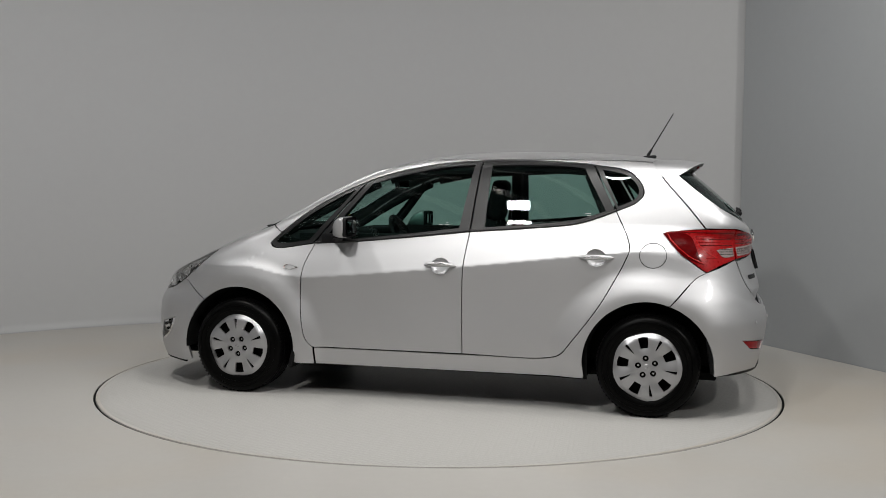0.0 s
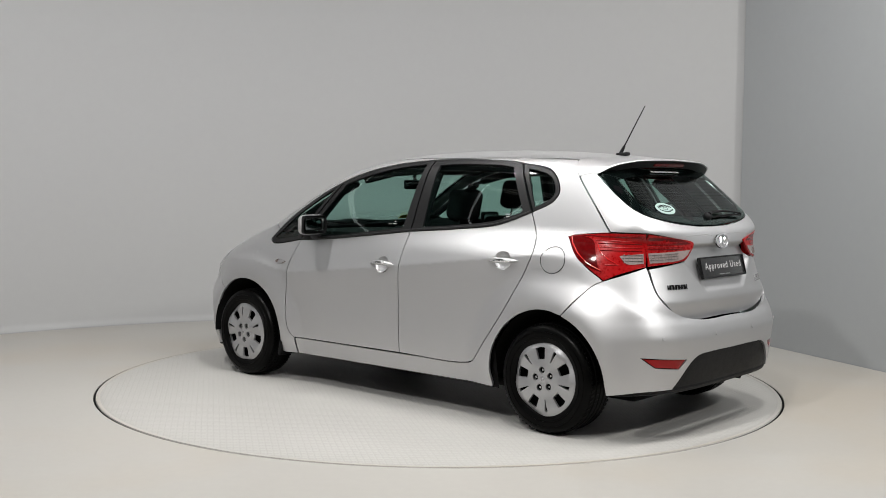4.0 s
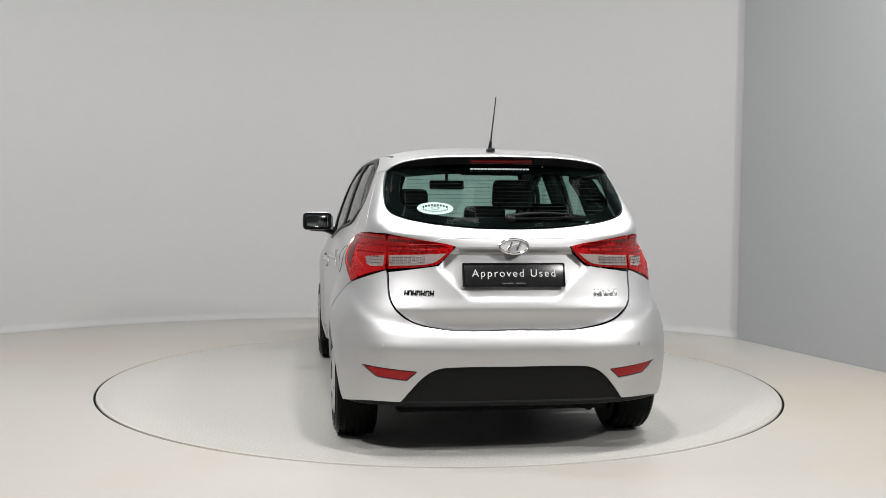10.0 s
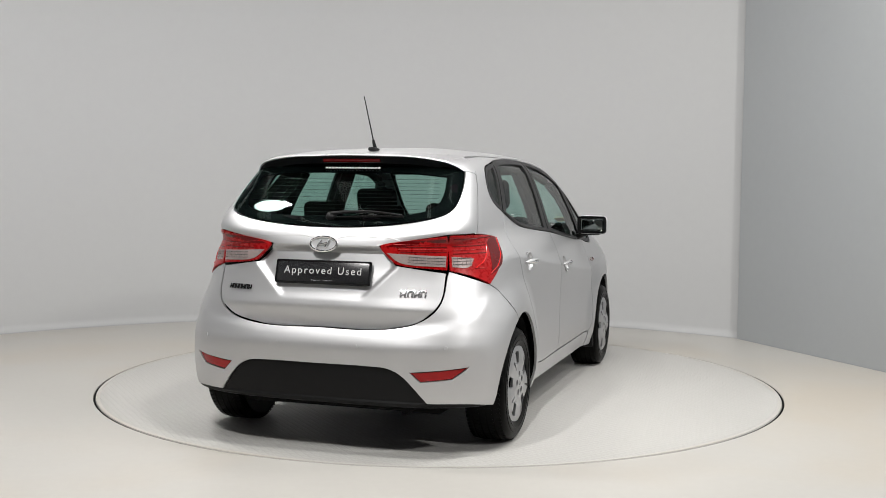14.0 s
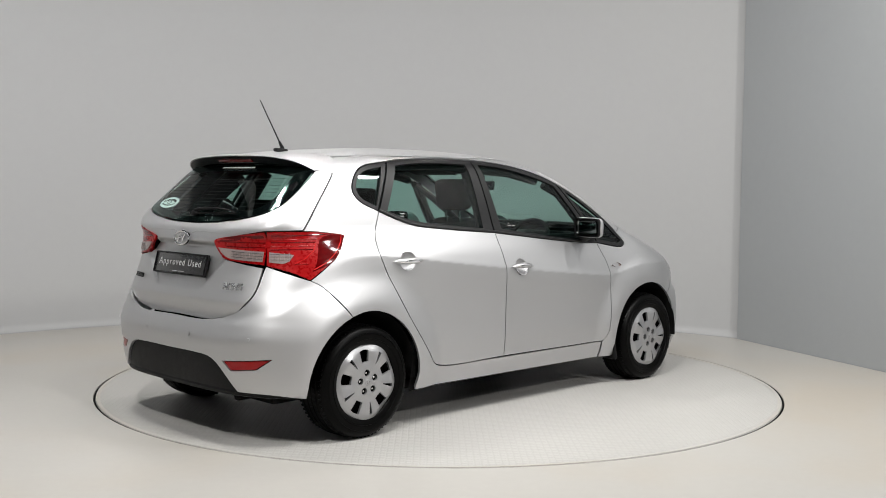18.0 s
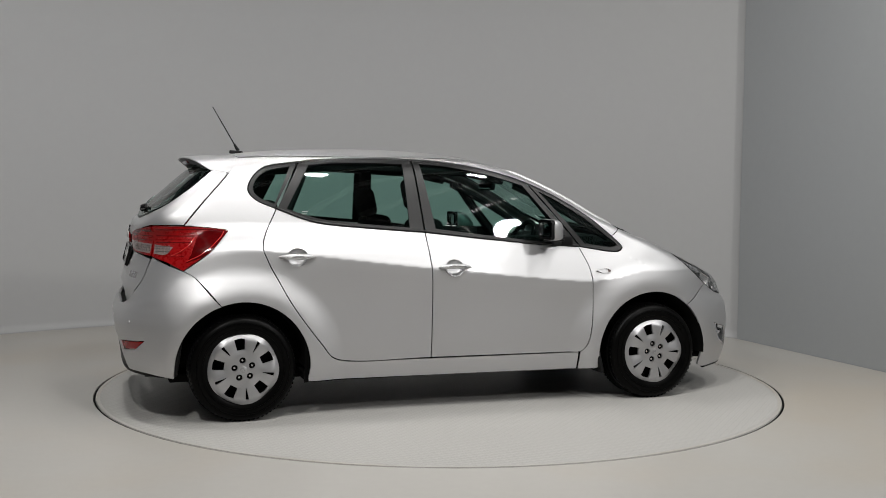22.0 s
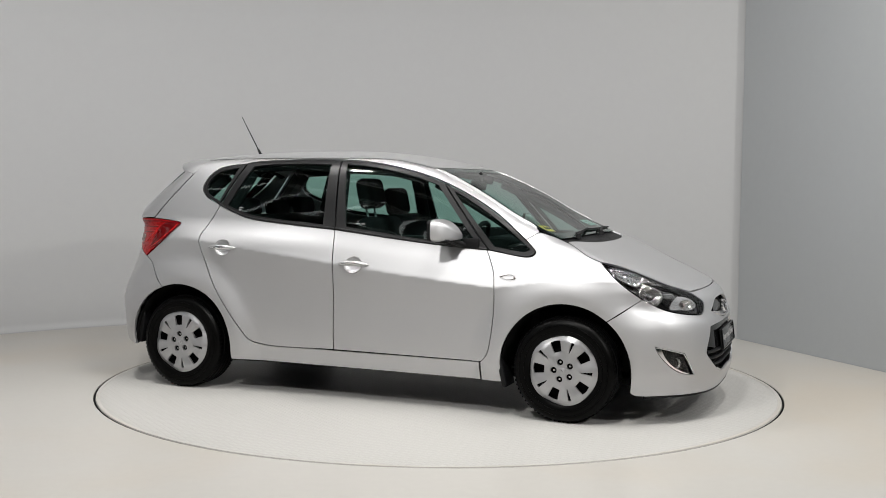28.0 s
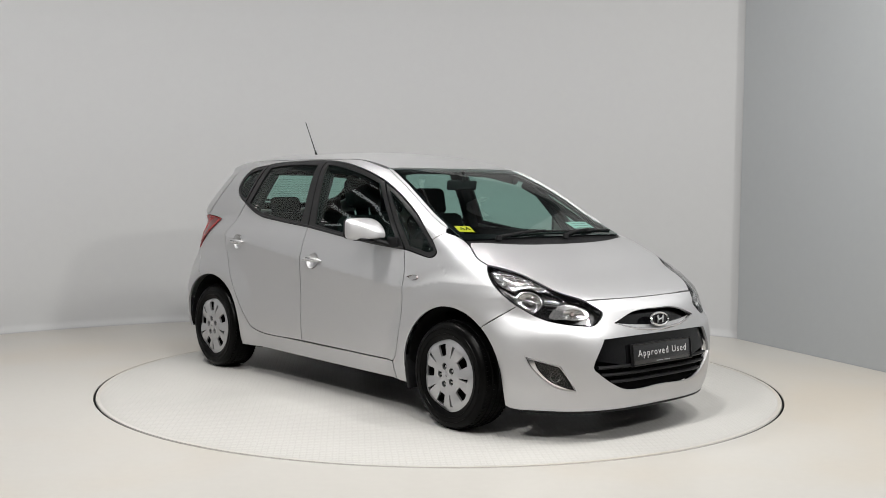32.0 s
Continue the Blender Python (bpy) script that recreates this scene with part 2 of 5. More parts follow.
AFT = pchip([(.1, -1.25), (1.05, -1.25), (1.3, -1.1), (1.5, -.9), (1.587, -.51)])
N_NOSE = pchip([(.1, 3.2), (.55, 3.2), (.68, 2.9), (.8, 3.6), (.9, 5), (1.02, 6), (1.12, 7.5), (1.46, 7.5), (1.587, 2.3)])
N_TAIL = pchip([(.1, 4.0), (.6, 4.0), (.78, 3.4), (.9, 3.2), (1.06, 3.6), (1.2, 8), (1.46, 8), (1.587, 2.3)])
TAPER = pchip([(-2.0, .955), (-1.2, .975), (-.6, 1), (.5, 1), (1.1, .985), (2.1, .965)])
TAPER_LOW = pchip([(-2.0, .985), (-1.4, 1), (.5, 1), (1.1, .985), (2.1, .965)])
AXLE, HUB = 1.3075, .305


def smooth(a, b, v):
    s = np.clip((v - a) / (b - a), 0, 1)
    return s * s * (3 - 2 * s)


def flank(x, z):
    """Half the car's width at x and height z, with the flared wheel arches and the crease in the doors."""
    crease = (.105 * x - .012 * x * x - .014) * smooth(-1.9, -1.2, x) * smooth(1.3, .8, x)
    lower = smooth(1.05, .75, z)
    up = z + crease * smooth(.5, .76, z) * smooth(1.14, .95, z)
    sharp = smooth(-1.45, -1.05, x)
    w = (FLANK(up) * sharp + FLANK_SOFT(up) * (1 - sharp)) * (TAPER(x) + (TAPER_LOW(x) - TAPER(x)) * lower)
    w = w * (1 + .026 * smooth(-1.0, -1.6, x) * smooth(.84, .66, z))
    for xa in (AXLE, -AXLE):
        rho = np.hypot(x - xa, z - HUB)
        w = w + .036 * smooth(.60, .41, rho) * smooth(.98, .80, z)
    return w


def shape(x, y, z):
    """Below zero inside the car's form, above zero outside."""
    pf, pr = FORE(z), AFT(z)
    f = np.clip((x - pf) / (NOSE(z) - pf + 1e-6), 0, None)
    r = np.clip((pr - x) / (pr - TAIL(z) + 1e-6), 0, None)
    n = np.where(x > pf, N_NOSE(z), N_TAIL(z))
    s = np.abs(y) / (flank(x, z) + 1e-6)
    return np.where(x > pf, f, r) ** n + s ** n - 1


def onto(o, d, far=2.5, near=0.0):
    """Where rays from inside, o + s * d, leave the car's form."""
    o, d = np.asarray(o, float), np.asarray(d, float)
    lo, hi = np.full(len(o), near), np.full(len(o), far)
    for _ in range(30):
        mid = (lo + hi) / 2
        p = o + mid[:, None] * d
        out = shape(p[:, 0], p[:, 1], p[:, 2]) > 0
        out |= p[:, 2] > 1.587
        hi, lo = np.where(out, mid, hi), np.where(out, lo, mid)
    return o + lo[:, None] * d


def normals(p):
    """The form's outward normals at the points p."""
    e, g = 2e-3, []
    for i in range(3):
        a, b = p.copy(), p.copy()
        a[:, i] += e
        b[:, i] -= e
        g.append(shape(*a.T) - shape(*b.T))
    g = np.stack(g, 1)
    return g / (np.linalg.norm(g, axis=1, keepdims=True) + 1e-12)
# ---- panels that lie on the car's form ----
def curve(points, step=.02, closed=True):
    """A dense outline through control points; a third entry marks a sharp corner."""
    n, out = len(points), []
    P = [np.array(q[:2], float) for q in points]
    C = [len(q) > 2 for q in points]
    for i in range(n if closed else n - 1):
        j = (i + 1) % n
        p1, p2 = P[i], P[j]
        p0 = P[(i - 1) % n] if not C[i] and (closed or i) else 2 * p1 - p2
        p3 = P[(j + 1) % n] if not C[j] and (closed or j < n - 1) else 2 * p2 - p1
        L = np.linalg.norm(p2 - p1)
        k = max(1, int(round(L / step)))
        d01, d12, d23 = [max(np.linalg.norm(b - a), 1e-6) ** .5 for a, b in ((p0, p1), (p1, p2), (p2, p3))]
        m1 = (p2 - p1) + d12 * ((p1 - p0) / d01 - (p2 - p0) / (d01 + d12))
        m2 = (p2 - p1) + d12 * ((p3 - p2) / d23 - (p3 - p1) / (d12 + d23))
        for s in np.arange(k) / k:
            out.append(p1 * (1 + 2 * s) * (1 - s) ** 2 + m1 * s * (1 - s) ** 2 + p2 * s * s * (3 - 2 * s) + m2 * s * s * (s - 1))
    if not closed:
        out.append(P[-1])
    return np.array(out)


def area2(poly):
    x, y = poly.T
    return np.sum(x * np.roll(y, -1) - np.roll(x, -1) * y)


def inset(poly, d):
    """The outline moved inwards by d."""
    if area2(poly) < 0:
        poly = poly[::-1]
    a = poly - np.roll(poly, 1, 0)
    b = np.roll(poly, -1, 0) - poly
    na, nb = [np.stack([-v[:, 1], v[:, 0]], 1) / (np.linalg.norm(v, axis=1, keepdims=True) + 1e-9) for v in (a, b)]
    m = na + nb
    m = m / np.maximum(np.sum(m * m, 1, keepdims=True) / 2, .6)
    return poly + d * m


def inside(poly, pts):
    x, y = pts.T
    r = np.zeros(len(pts), bool)
    for (x1, y1), (x2, y2) in zip(poly, np.roll(poly, -1, 0)):
        if y1 != y2:
            r ^= ((y1 > y) != (y2 > y)) & (x < (x2 - x1) * (y - y1) / (y2 - y1) + x1)
    return r


ROUND = .85
BALL = .5


def lay(kind, uv):
    """Points of the plane laid onto the car's form: from the flank, round a corner, from behind, from ahead or from above."""
    u, v = uv.T
    z0, one = np.zeros(len(u)), np.ones(len(u))
    if isinstance(kind, tuple):
        a, e = u / BALL, v / BALL
        return onto(np.stack([one * kind[0], one * kind[1], one * kind[2]], 1), np.stack([np.cos(e) * np.cos(a), np.cos(e) * np.sin(a), np.sin(e)], 1), 1.3)
    if kind in ("left", "right"):
        return onto(np.stack([u, z0, v], 1), np.stack([z0, one if kind == "left" else -one, z0], 1), 1.2)
    if kind in ("tail_round", "nose_round"):
        a = u / ROUND
        return onto(np.stack([one * (-1.25 if kind == "tail_round" else 1.25), z0, v], 1), np.stack([np.cos(a), np.sin(a), z0], 1), 1.6)
    if kind == "behind":
        return onto(np.stack([one * -.6, u, v], 1), np.stack([-one, z0, z0], 1), 1.8)
    if kind == "ahead":
        return onto(np.stack([np.where(v > 1.05, -.4, .9), u, v], 1), np.stack([one, z0, z0], 1), 2.2)
    return onto(np.stack([u, v, one * .68], 1), np.stack([z0, z0, one], 1), 1.0)


def deg(points):
    """Outline points given as (degrees round the corner, height) in metres of arc."""
    return [(radians(q[0]) * ROUND, *q[1:]) for q in points]


def panel(name, kind, outline, mat, parent, gap=.003, thick=.014, lift=0.0, step=.03, holes=(), label="", dense=False, bulge=None):
    """A skin of the car's form within an outline, with folded-in edges."""
    poly = np.asarray(outline) if dense else curve(outline)
    poly = inset(poly, gap)
    rings = [poly] + [inset(np.asarray(h) if dense else curve(h), -gap) for h in holes]
    lo, hi = poly.min(0), poly.max(0)
    gx, gy = np.meshgrid(np.arange(lo[0] + step / 2, hi[0], step), np.arange(lo[1] + step / 2, hi[1], step * .87))
    gx[1::2] += step / 2
    g = np.stack([gx.ravel(), gy.ravel()], 1)
    keep = inside(poly, g)
    for h in rings[1:]:
        keep &= ~inside(h, g)
    edge = np.concatenate(rings)
    g = g[keep]
    if len(g):
        dist = np.min(np.linalg.norm(g[:, None] - edge[None], axis=2), axis=1)
        g = g[dist > step * .45]
    edges, k = [], 0
    for r in rings:
        edges += [(k + i, k + (i + 1) % len(r)) for i in range(len(r))]
        k += len(r)
    v2, e2, f2, *_ = delaunay_2d_cdt([Vector(q) for q in np.concatenate([edge, g])], edges, [], 0, 1e-7)
    v2 = np.array([tuple(q) for q in v2])
    f2 = np.array([f for f in f2 if len(f) == 3])
    c = v2[f2].mean(1)
    keep = inside(poly, c)
    for h in rings[1:]:
        keep &= ~inside(h, c)
    q = v2[f2]
    size = np.abs((q[:, 1, 0] - q[:, 0, 0]) * (q[:, 2, 1] - q[:, 0, 1]) - (q[:, 2, 0] - q[:, 0, 0]) * (q[:, 1, 1] - q[:, 0, 1]))
    f2 = f2[keep & (size > 4e-7)]
    P = lay(kind, v2)
    N = normals(P)
    if bulge is not None:
        P = P + N * bulge(v2)[:, None]
    P = P + N * lift
    tri = P[f2]
    fn = np.cross(tri[:, 1] - tri[:, 0], tri[:, 2] - tri[:, 0])
    flip = np.sum(fn * N[f2].mean(1), 1) < 0
    f2[flip] = f2[flip][:, ::-1]
    count = {}
    for f in f2:
        for a, b in ((f[0], f[1]), (f[1], f[2]), (f[2], f[0])):
            count[(a, b)] = 1
    border = [e for e in count if (e[1], e[0]) not in count]
    ids = sorted({i for e in border for i in e})
    n0 = len(P)
    out2 = {i: n0 + k for k, i in enumerate(ids)}
    idx = np.array(ids, int)
    verts = np.concatenate([P, P[idx] - N[idx] * thick])
    faces = [tuple(f) for f in f2]
    if bulge is not None:
        tri = P[f2]
        fn = np.cross(tri[:, 1] - tri[:, 0], tri[:, 2] - tri[:, 0])
        N = np.zeros_like(P)
        for k in range(3):
            np.add.at(N, f2[:, k], fn)
        N = N / (np.linalg.norm(N, axis=1, keepdims=True) + 1e-12)
    vn = [N[i] for f in f2 for i in f]
    for a, b in border:
        faces.append((b, a, out2[a], out2[b]))
        q = np.cross(P[b] - P[a], N[a])
        vn += [q / (np.linalg.norm(q) + 1e-9)] * 4
    return mesh_object(name, verts, faces, mat, parent, label, at=HOME, vn=vn)


HOME = pose(-.1635, -.073, 0)
SIDES = (("left", 1), ("right", -1))


def spot(kind, u, v, lift=0.0):
    """A frame on the car's form at a place: x along the surface, y up it, z outwards."""
    p = lay(kind, np.array([[u, v]]))
    n = Vector(normals(p)[0])
    p = Vector(p[0]) + n * lift
    xx = Vector((0, 0, 1)).cross(n).normalized()
    yy = n.cross(xx)
    m = Matrix((xx, yy, n)).transposed().to_4x4()
    m.translation = p
    return HOME @ m
# ---- the studio ----
def plan_wall():
    """The studio's wall line, from the partition's corner round the back to the side and behind the camera."""
    pts = []
    for k in range(61):
        a = radians(48.3 + (186 - 48.3) * k / 60)
        pts.append(Vector((-.5 + 4.85 * math.cos(a), -1.4 + 4.85 * math.sin(a), 0)))
    return pts + [Vector((-5.45, -5, 0)), Vector((-5.45, -9.6, 0))]


def wall_skin(name, line, mat, cove, height, label):
    """An upright wall along a line, thick outwards, with a hollow curve at its foot."""
    prof = [(cove * (1 - math.sin(a)), cove * (1 - math.cos(a))) for a in [math.pi / 2 * k / 8 for k in range(9)]] if cove else [(0, 0)]
    prof = [(d, z + .001) for d, z in prof] + [(0, height), (-.15, height), (-.15, 0)]
    secs = []
    for i, q in enumerate(line):
        t = (line[min(i + 1, len(line) - 1)] - line[max(i - 1, 0)]).normalized()
        n = Vector((-t.y, t.x, 0))
        secs.append([q + n * d + Vector((0, 0, z)) for d, z in prof])
    bm = loft(secs)
    ob = part(name, bm, mat, None, angle=50)
    return tagged(ob, label, "wall", kind="structure")


RIM = 2.272
bm = bmesh.new()
rows_ = []
for r, z in ((RIM + .014, -.12), (RIM + .014, -.003), (RIM + .016, 0), (3.2, 0), (14, 0)):
    rows_.append([bm.verts.new((r * math.cos(2 * math.pi * k / 160), r * math.sin(2 * math.pi * k / 160), z)) for k in range(160)])
for a, b in zip(rows_, rows_[1:]):
    for k in range(160):
        bm.faces.new((a[k], a[(k + 1) % 160], b[(k + 1) % 160], b[k]))
tagged(part("floor", bm, FLOOR, None), "pale polished resin studio floor", "floor", kind="structure")
bm = tube(RIM + .05, RIM + .05, .02, 96, m=pose(0, 0, -.14))
tagged(part("pit_floor", bm, UNDER, None), "dark pit below the turntable", "floor", kind="structure")
# Black ring set into the gap, standing in for the shade down there.
bm = bmesh.new()
rows_ = [[bm.verts.new((r * math.cos(2 * math.pi * k / 160), r * math.sin(2 * math.pi * k / 160), z)) for k in range(160)] for r, z in ((RIM + .001, -.012), (RIM + .002, -.004), (RIM + .012, -.004), (RIM + .013, -.012))]
for a, b in zip(rows_, rows_[1:]):
    for k in range(160):
        bm.faces.new((a[k], a[(k + 1) % 160], b[(k + 1) % 160], b[k]))
tagged(part("gap_shade_ring", bm, WELL, None), "thin black ring standing in for the shade in the gap round the turntable", "seal", kind="structure")
wall_skin("wall_back", plan_wall()[:46], WALL, .07, 3.6, "curved pale grey studio wall with a coved foot")
wall_skin("wall_left", plan_wall()[45:], WALL, .07, 2.3, "lower pale grey studio wall, open to the hall above")
upper = wall_skin("wall_upper", plan_wall()[:46], DARK, 0, 1.2, "dark upper wall above the pale studio lining")
upper.location.z = 3.6
wall_skin("wall_hall", [Vector((-5, 9, 0)), Vector((-16, 9, 0)), Vector((-16, -10, 0)), Vector((-5.3, -10, 0))], DARK, 0, 4.8, "dark far wall of the hall")
for k in range(15):
    tagged(part("roof_light", box(10.2, .09, .05, .01, m=pose(-10.2, -8.4 + 1.05 * k, 4.72, 0, 0, 8)), ROOFLIGHT, None), "long pale roof light strip over the hall", "roof light", "roof lights", "structure")
corner, far = Vector((2.67, 2.16, 0)), Vector((6.95, -9.07, 0))
wall_skin("wall_side", [far, far.lerp(corner, .5), corner], SIDEWALL, 0, 4.8, "flat blue-grey partition wall")
# Unseen wall behind the camera, made paler than the others as a light bounce.
wall_skin("wall_bounce", [Vector((-5.6, -9.4, 0)), Vector((0, -9.4, 0)), Vector((7.2, -9.4, 0))], BOUNCEWALL, 0, 4.8, "added unseen wall behind the camera, paled to bounce light onto the car")
bm = box(25, 21, .2, m=pose(-4.5, -.5, 4.9))
tagged(part("ceiling", bm, DARK, None), "dark studio ceiling", "ceiling", kind="structure")
for k in range(9):
    tagged(part("ceiling_beam", box(.10, 13, .16, .01, m=pose(-4.95 + 1.1 * k, -2.9, 4.42)), BEAM, None), "pale steel beam under the dark ceiling", "beam", "ceiling beams", "structure")
lamp_first = None
for place, aim, watts in FLOODS:
    lm = look(place, aim)
    if lamp_first is None:
        lamp = new("studio_floodlight")
        lamp.matrix_basis = lm
        part("housing", box(.32, .32, .07, .012, m=pose(0, 0, .06)), PLASTIC, lamp)
        part("bracket", box(.04, .04, 1.3, .004, m=pose(0, 0, .73)), PLASTIC, lamp)
        lamp_first = tagged(lamp, "square black studio floodlight hung from the ceiling", "floodlight", "studio floodlights")
    else:
        copy_thing(lamp_first, lm)

# ---- the turntable ----
turntable = tagged(new("turntable"), "round pale turntable with a studded deck flush with the floor", "turntable")
bm = bmesh.new()
rows_ = []
for r, z in ((RIM, -.11), (RIM, -.004), (RIM - .004, 0)):
    rows_.append([bm.verts.new((r * math.cos(2 * math.pi * k / 160), r * math.sin(2 * math.pi * k / 160), z)) for k in range(160)])
for a, b in zip(rows_, rows_[1:]):
    for k in range(160):
        bm.faces.new((a[k], a[(k + 1) % 160], b[(k + 1) % 160], b[k]))
bm.faces.new(rows_[-1])
bm.faces.new(rows_[0][::-1])
part("deck", bm, DECK, turntable)
bm = bmesh.new()
rows_ = []
for r, z in ((RIM - .026, .0004), (RIM - .025, .0016), (RIM - .003, .0016), (RIM - .001, -.004)):
    rows_.append([bm.verts.new((r * math.cos(2 * math.pi * k / 160), r * math.sin(2 * math.pi * k / 160), z)) for k in range(160)])
for a, b in zip(rows_, rows_[1:]):
    for k in range(160):
        bm.faces.new((a[k], a[(k + 1) % 160], b[(k + 1) % 160], b[k]))
part("edge_band", bm, FLOOR, turntable, "smooth pale band round the deck")
# ---- the car: outlines on the flank as (forward, up) ----
car = tagged(new("car"), "silver five-door compact car parked on the turntable", "car")


def arch(xa, a0, a1, n=9, r=.382):
    return [(xa + r * math.cos(radians(a0 + (a1 - a0) * k / n)), HUB + r * math.sin(radians(a0 + (a1 - a0) * k / n))) for k in range(n + 1)]


def roof_z(x, y):
    return float(lay("top", np.array([[x, y]]))[0, 2])


def flat(kind, pts):
    return lay(kind, np.array([q[:2] for q in pts], float))


def on_tail(pts, kind="left"):
    """Places on the flank (forward, up) as (degrees round the tail, up)."""
    return [(math.degrees(math.atan2(p[1], p[0] + 1.25)), float(p[2]), *q[2:]) for p, q in zip(flat(kind, pts), pts)]


def on_nose(pts, kind="left"):
    """Places on the flank or the top as (degrees round the nose, up)."""
    return [(math.degrees(math.atan2(p[1], p[0] - 1.25)), float(p[2]), *q[2:]) for p, q in zip(flat(kind, pts), pts)]


def from_top(pts):
    """Places on the top (forward, left) as (forward, up)."""
    return [(float(p[0]), float(p[2]), *q[2:]) for p, q in zip(flat("top", pts), pts)]


DITCH = .55
ditch = [(x, roof_z(x, DITCH)) for x in (-1.30, -1.1, -.8, -.4, 0, .15)]
belt_r = [(-1.098, 1.211, 1), (-.98, 1.165), (-.861, 1.13), (-.555, 1.098), (-.209, 1.072, 1)]
belt_f = [(-.209, 1.072, 1), (.165, 1.031), (.511, .997), (.808, .977, 1)]
SCREEN_SIDE = [(.575, 1.42), (.60, 1.37), (.632, 1.29), (.655, 1.2), (.672, 1.114)]
SCREEN_EDGE = [(float(p[0]), float(p[2])) for p in flat("ahead", [(.556, 1.455)] + SCREEN_SIDE)] + [(1.115, 1.088, 1), (1.045, 1.043, 1)]
HOOD_EDGE = [(1.30, .695), (1.33, .710), (1.413, .742), (1.49, .738)]
LAMP_EDGE = [(1.49, .738, 1), (1.652, .622), (1.83, .565), (1.95, .462, 1)]
seam_tail = [(*arch(-AXLE, 109, 109, 1)[0], 1), (-1.577, .83), (-1.632, .861, 1)]
seam_nose = [(*arch(AXLE, 50, 50, 1)[0], 1), (1.733, .723, 1)]
DLO_TOP = [(1.027, 1.056), (.880, 1.173), (.664, 1.299), (.42, 1.402), (.107, 1.478), (-.21, 1.512), (-.526, 1.516), (-.872, 1.50), (-.974, 1.486),
           (-1.161, 1.452), (-1.235, 1.385), (-1.257, 1.32), (-1.222, 1.269)]
door_back = [(-1.189, 1.0), (-1.165, .92), (-1.105, .802), (-1.02, .652), (-.853, .425), (-.785, .347), (-.70, .322)]
outline_side = ([(.79, .205, 1), (-.93, .211, 1)] + arch(-AXLE, -12, 109)[:-1] + seam_tail + [(-1.496, .964), (-1.391, 1.092, 1),
                (-1.536, 1.108), (-1.623, 1.113, 1), (-1.509, 1.25), (-1.365, 1.412), (-1.30, ditch[0][1], 1)] + ditch[1:] + SCREEN_EDGE
                + DLO_TOP + [(-1.098, 1.211, 1)] + door_back + [(-.3, .318), (.3, .317), (.79, .316, 1)])
door_front_edge = [(.867, .84), (.880, .669), (.866, .463), (.84, .362), (.80, .32)]
outline_fdoor = belt_f + door_front_edge + [(.72, .318, 1), (-.183, .322, 1), (-.183, .805)]
outline_rdoor = belt_r[:-1] + [(-.209, 1.072, 1), (-.183, .805), (-.183, .322, 1)] + [(-.68, .321)] + door_back[::-1][1:]
outline_fender = ([(.808, .977, 1), (1.08, .945), (1.112, .968), (1.045, 1.043, 1), (1.115, 1.088, 1), (1.18, 1.068), (1.262, 1.036, 1)] + from_top(HOOD_EDGE[:-1]) + [(*from_top(HOOD_EDGE)[-1], 1)]
                  + [(1.613, .814)] + seam_nose[::-1] + arch(AXLE, 50, 194)[1:] + [(.90, .205, 1), (.797, .205, 1), (.797, .318, 1)] + door_front_edge[::-1])
frame_r = [(-1.092, 1.213, 1)] + [(x, z + .002, *k) for x, z, *k in belt_r[1:-1]] + [(-.215, 1.075, 1), (-.256, 1.509, 1), (-.526, 1.514), (-.872, 1.498), (-.945, 1.487, 1)]
glass_r = [(-1.035, 1.212, 1), (-.861, 1.158), (-.555, 1.122), (-.302, 1.102, 1), (-.316, 1.482, 1), (-.526, 1.487), (-.80, 1.478), (-.895, 1.466, 1)]
frame_f = [(-.205, 1.075, 1), (.165, 1.034), (.511, .999), (.81, .979, 1), (.482, 1.375, 1), (.30, 1.432), (.107, 1.474), (-.1, 1.502), (-.247, 1.509, 1)]
glass_f = [(-.138, 1.094, 1), (.165, 1.056), (.511, 1.018), (.75, 1.001, 1), (.452, 1.36, 1), (.30, 1.405), (.107, 1.448), (-.06, 1.474), (-.204, 1.484, 1)]
frame_ff = [(.822, .979, 1), (1.075, .950), (1.106, .972), (1.022, 1.056), (.876, 1.170), (.660, 1.296), (.502, 1.363, 1)]
glass_ff = [(.852, .998, 1), (1.05, .974), (1.075, .985), (1.005, 1.043), (.862, 1.152), (.655, 1.277), (.562, 1.322, 1)]
frame_rr = [(-1.106, 1.216, 1), (-1.222, 1.272), (-1.253, 1.32), (-1.232, 1.383), (-1.158, 1.448), (-.974, 1.483), (-.957, 1.484, 1)]
glass_rr = [(-1.108, 1.24, 1), (-1.205, 1.287), (-1.226, 1.325), (-1.21, 1.375), (-1.15, 1.427), (-1.005, 1.459, 1)]



def cup_hole(x, z):
    """The round opening behind a door handle."""
    return [(x + .056 * math.cos(a), z + .049 * math.sin(a)) for a in [2 * math.pi * k / 12 for k in range(12)]]


def nest(ob, top):
    """Makes a part of the car a part of one of its parts, where it stands."""
    ob.parent = top
    ob.matrix_basis = top.matrix_basis.inverted() @ ob.matrix_basis
    return ob


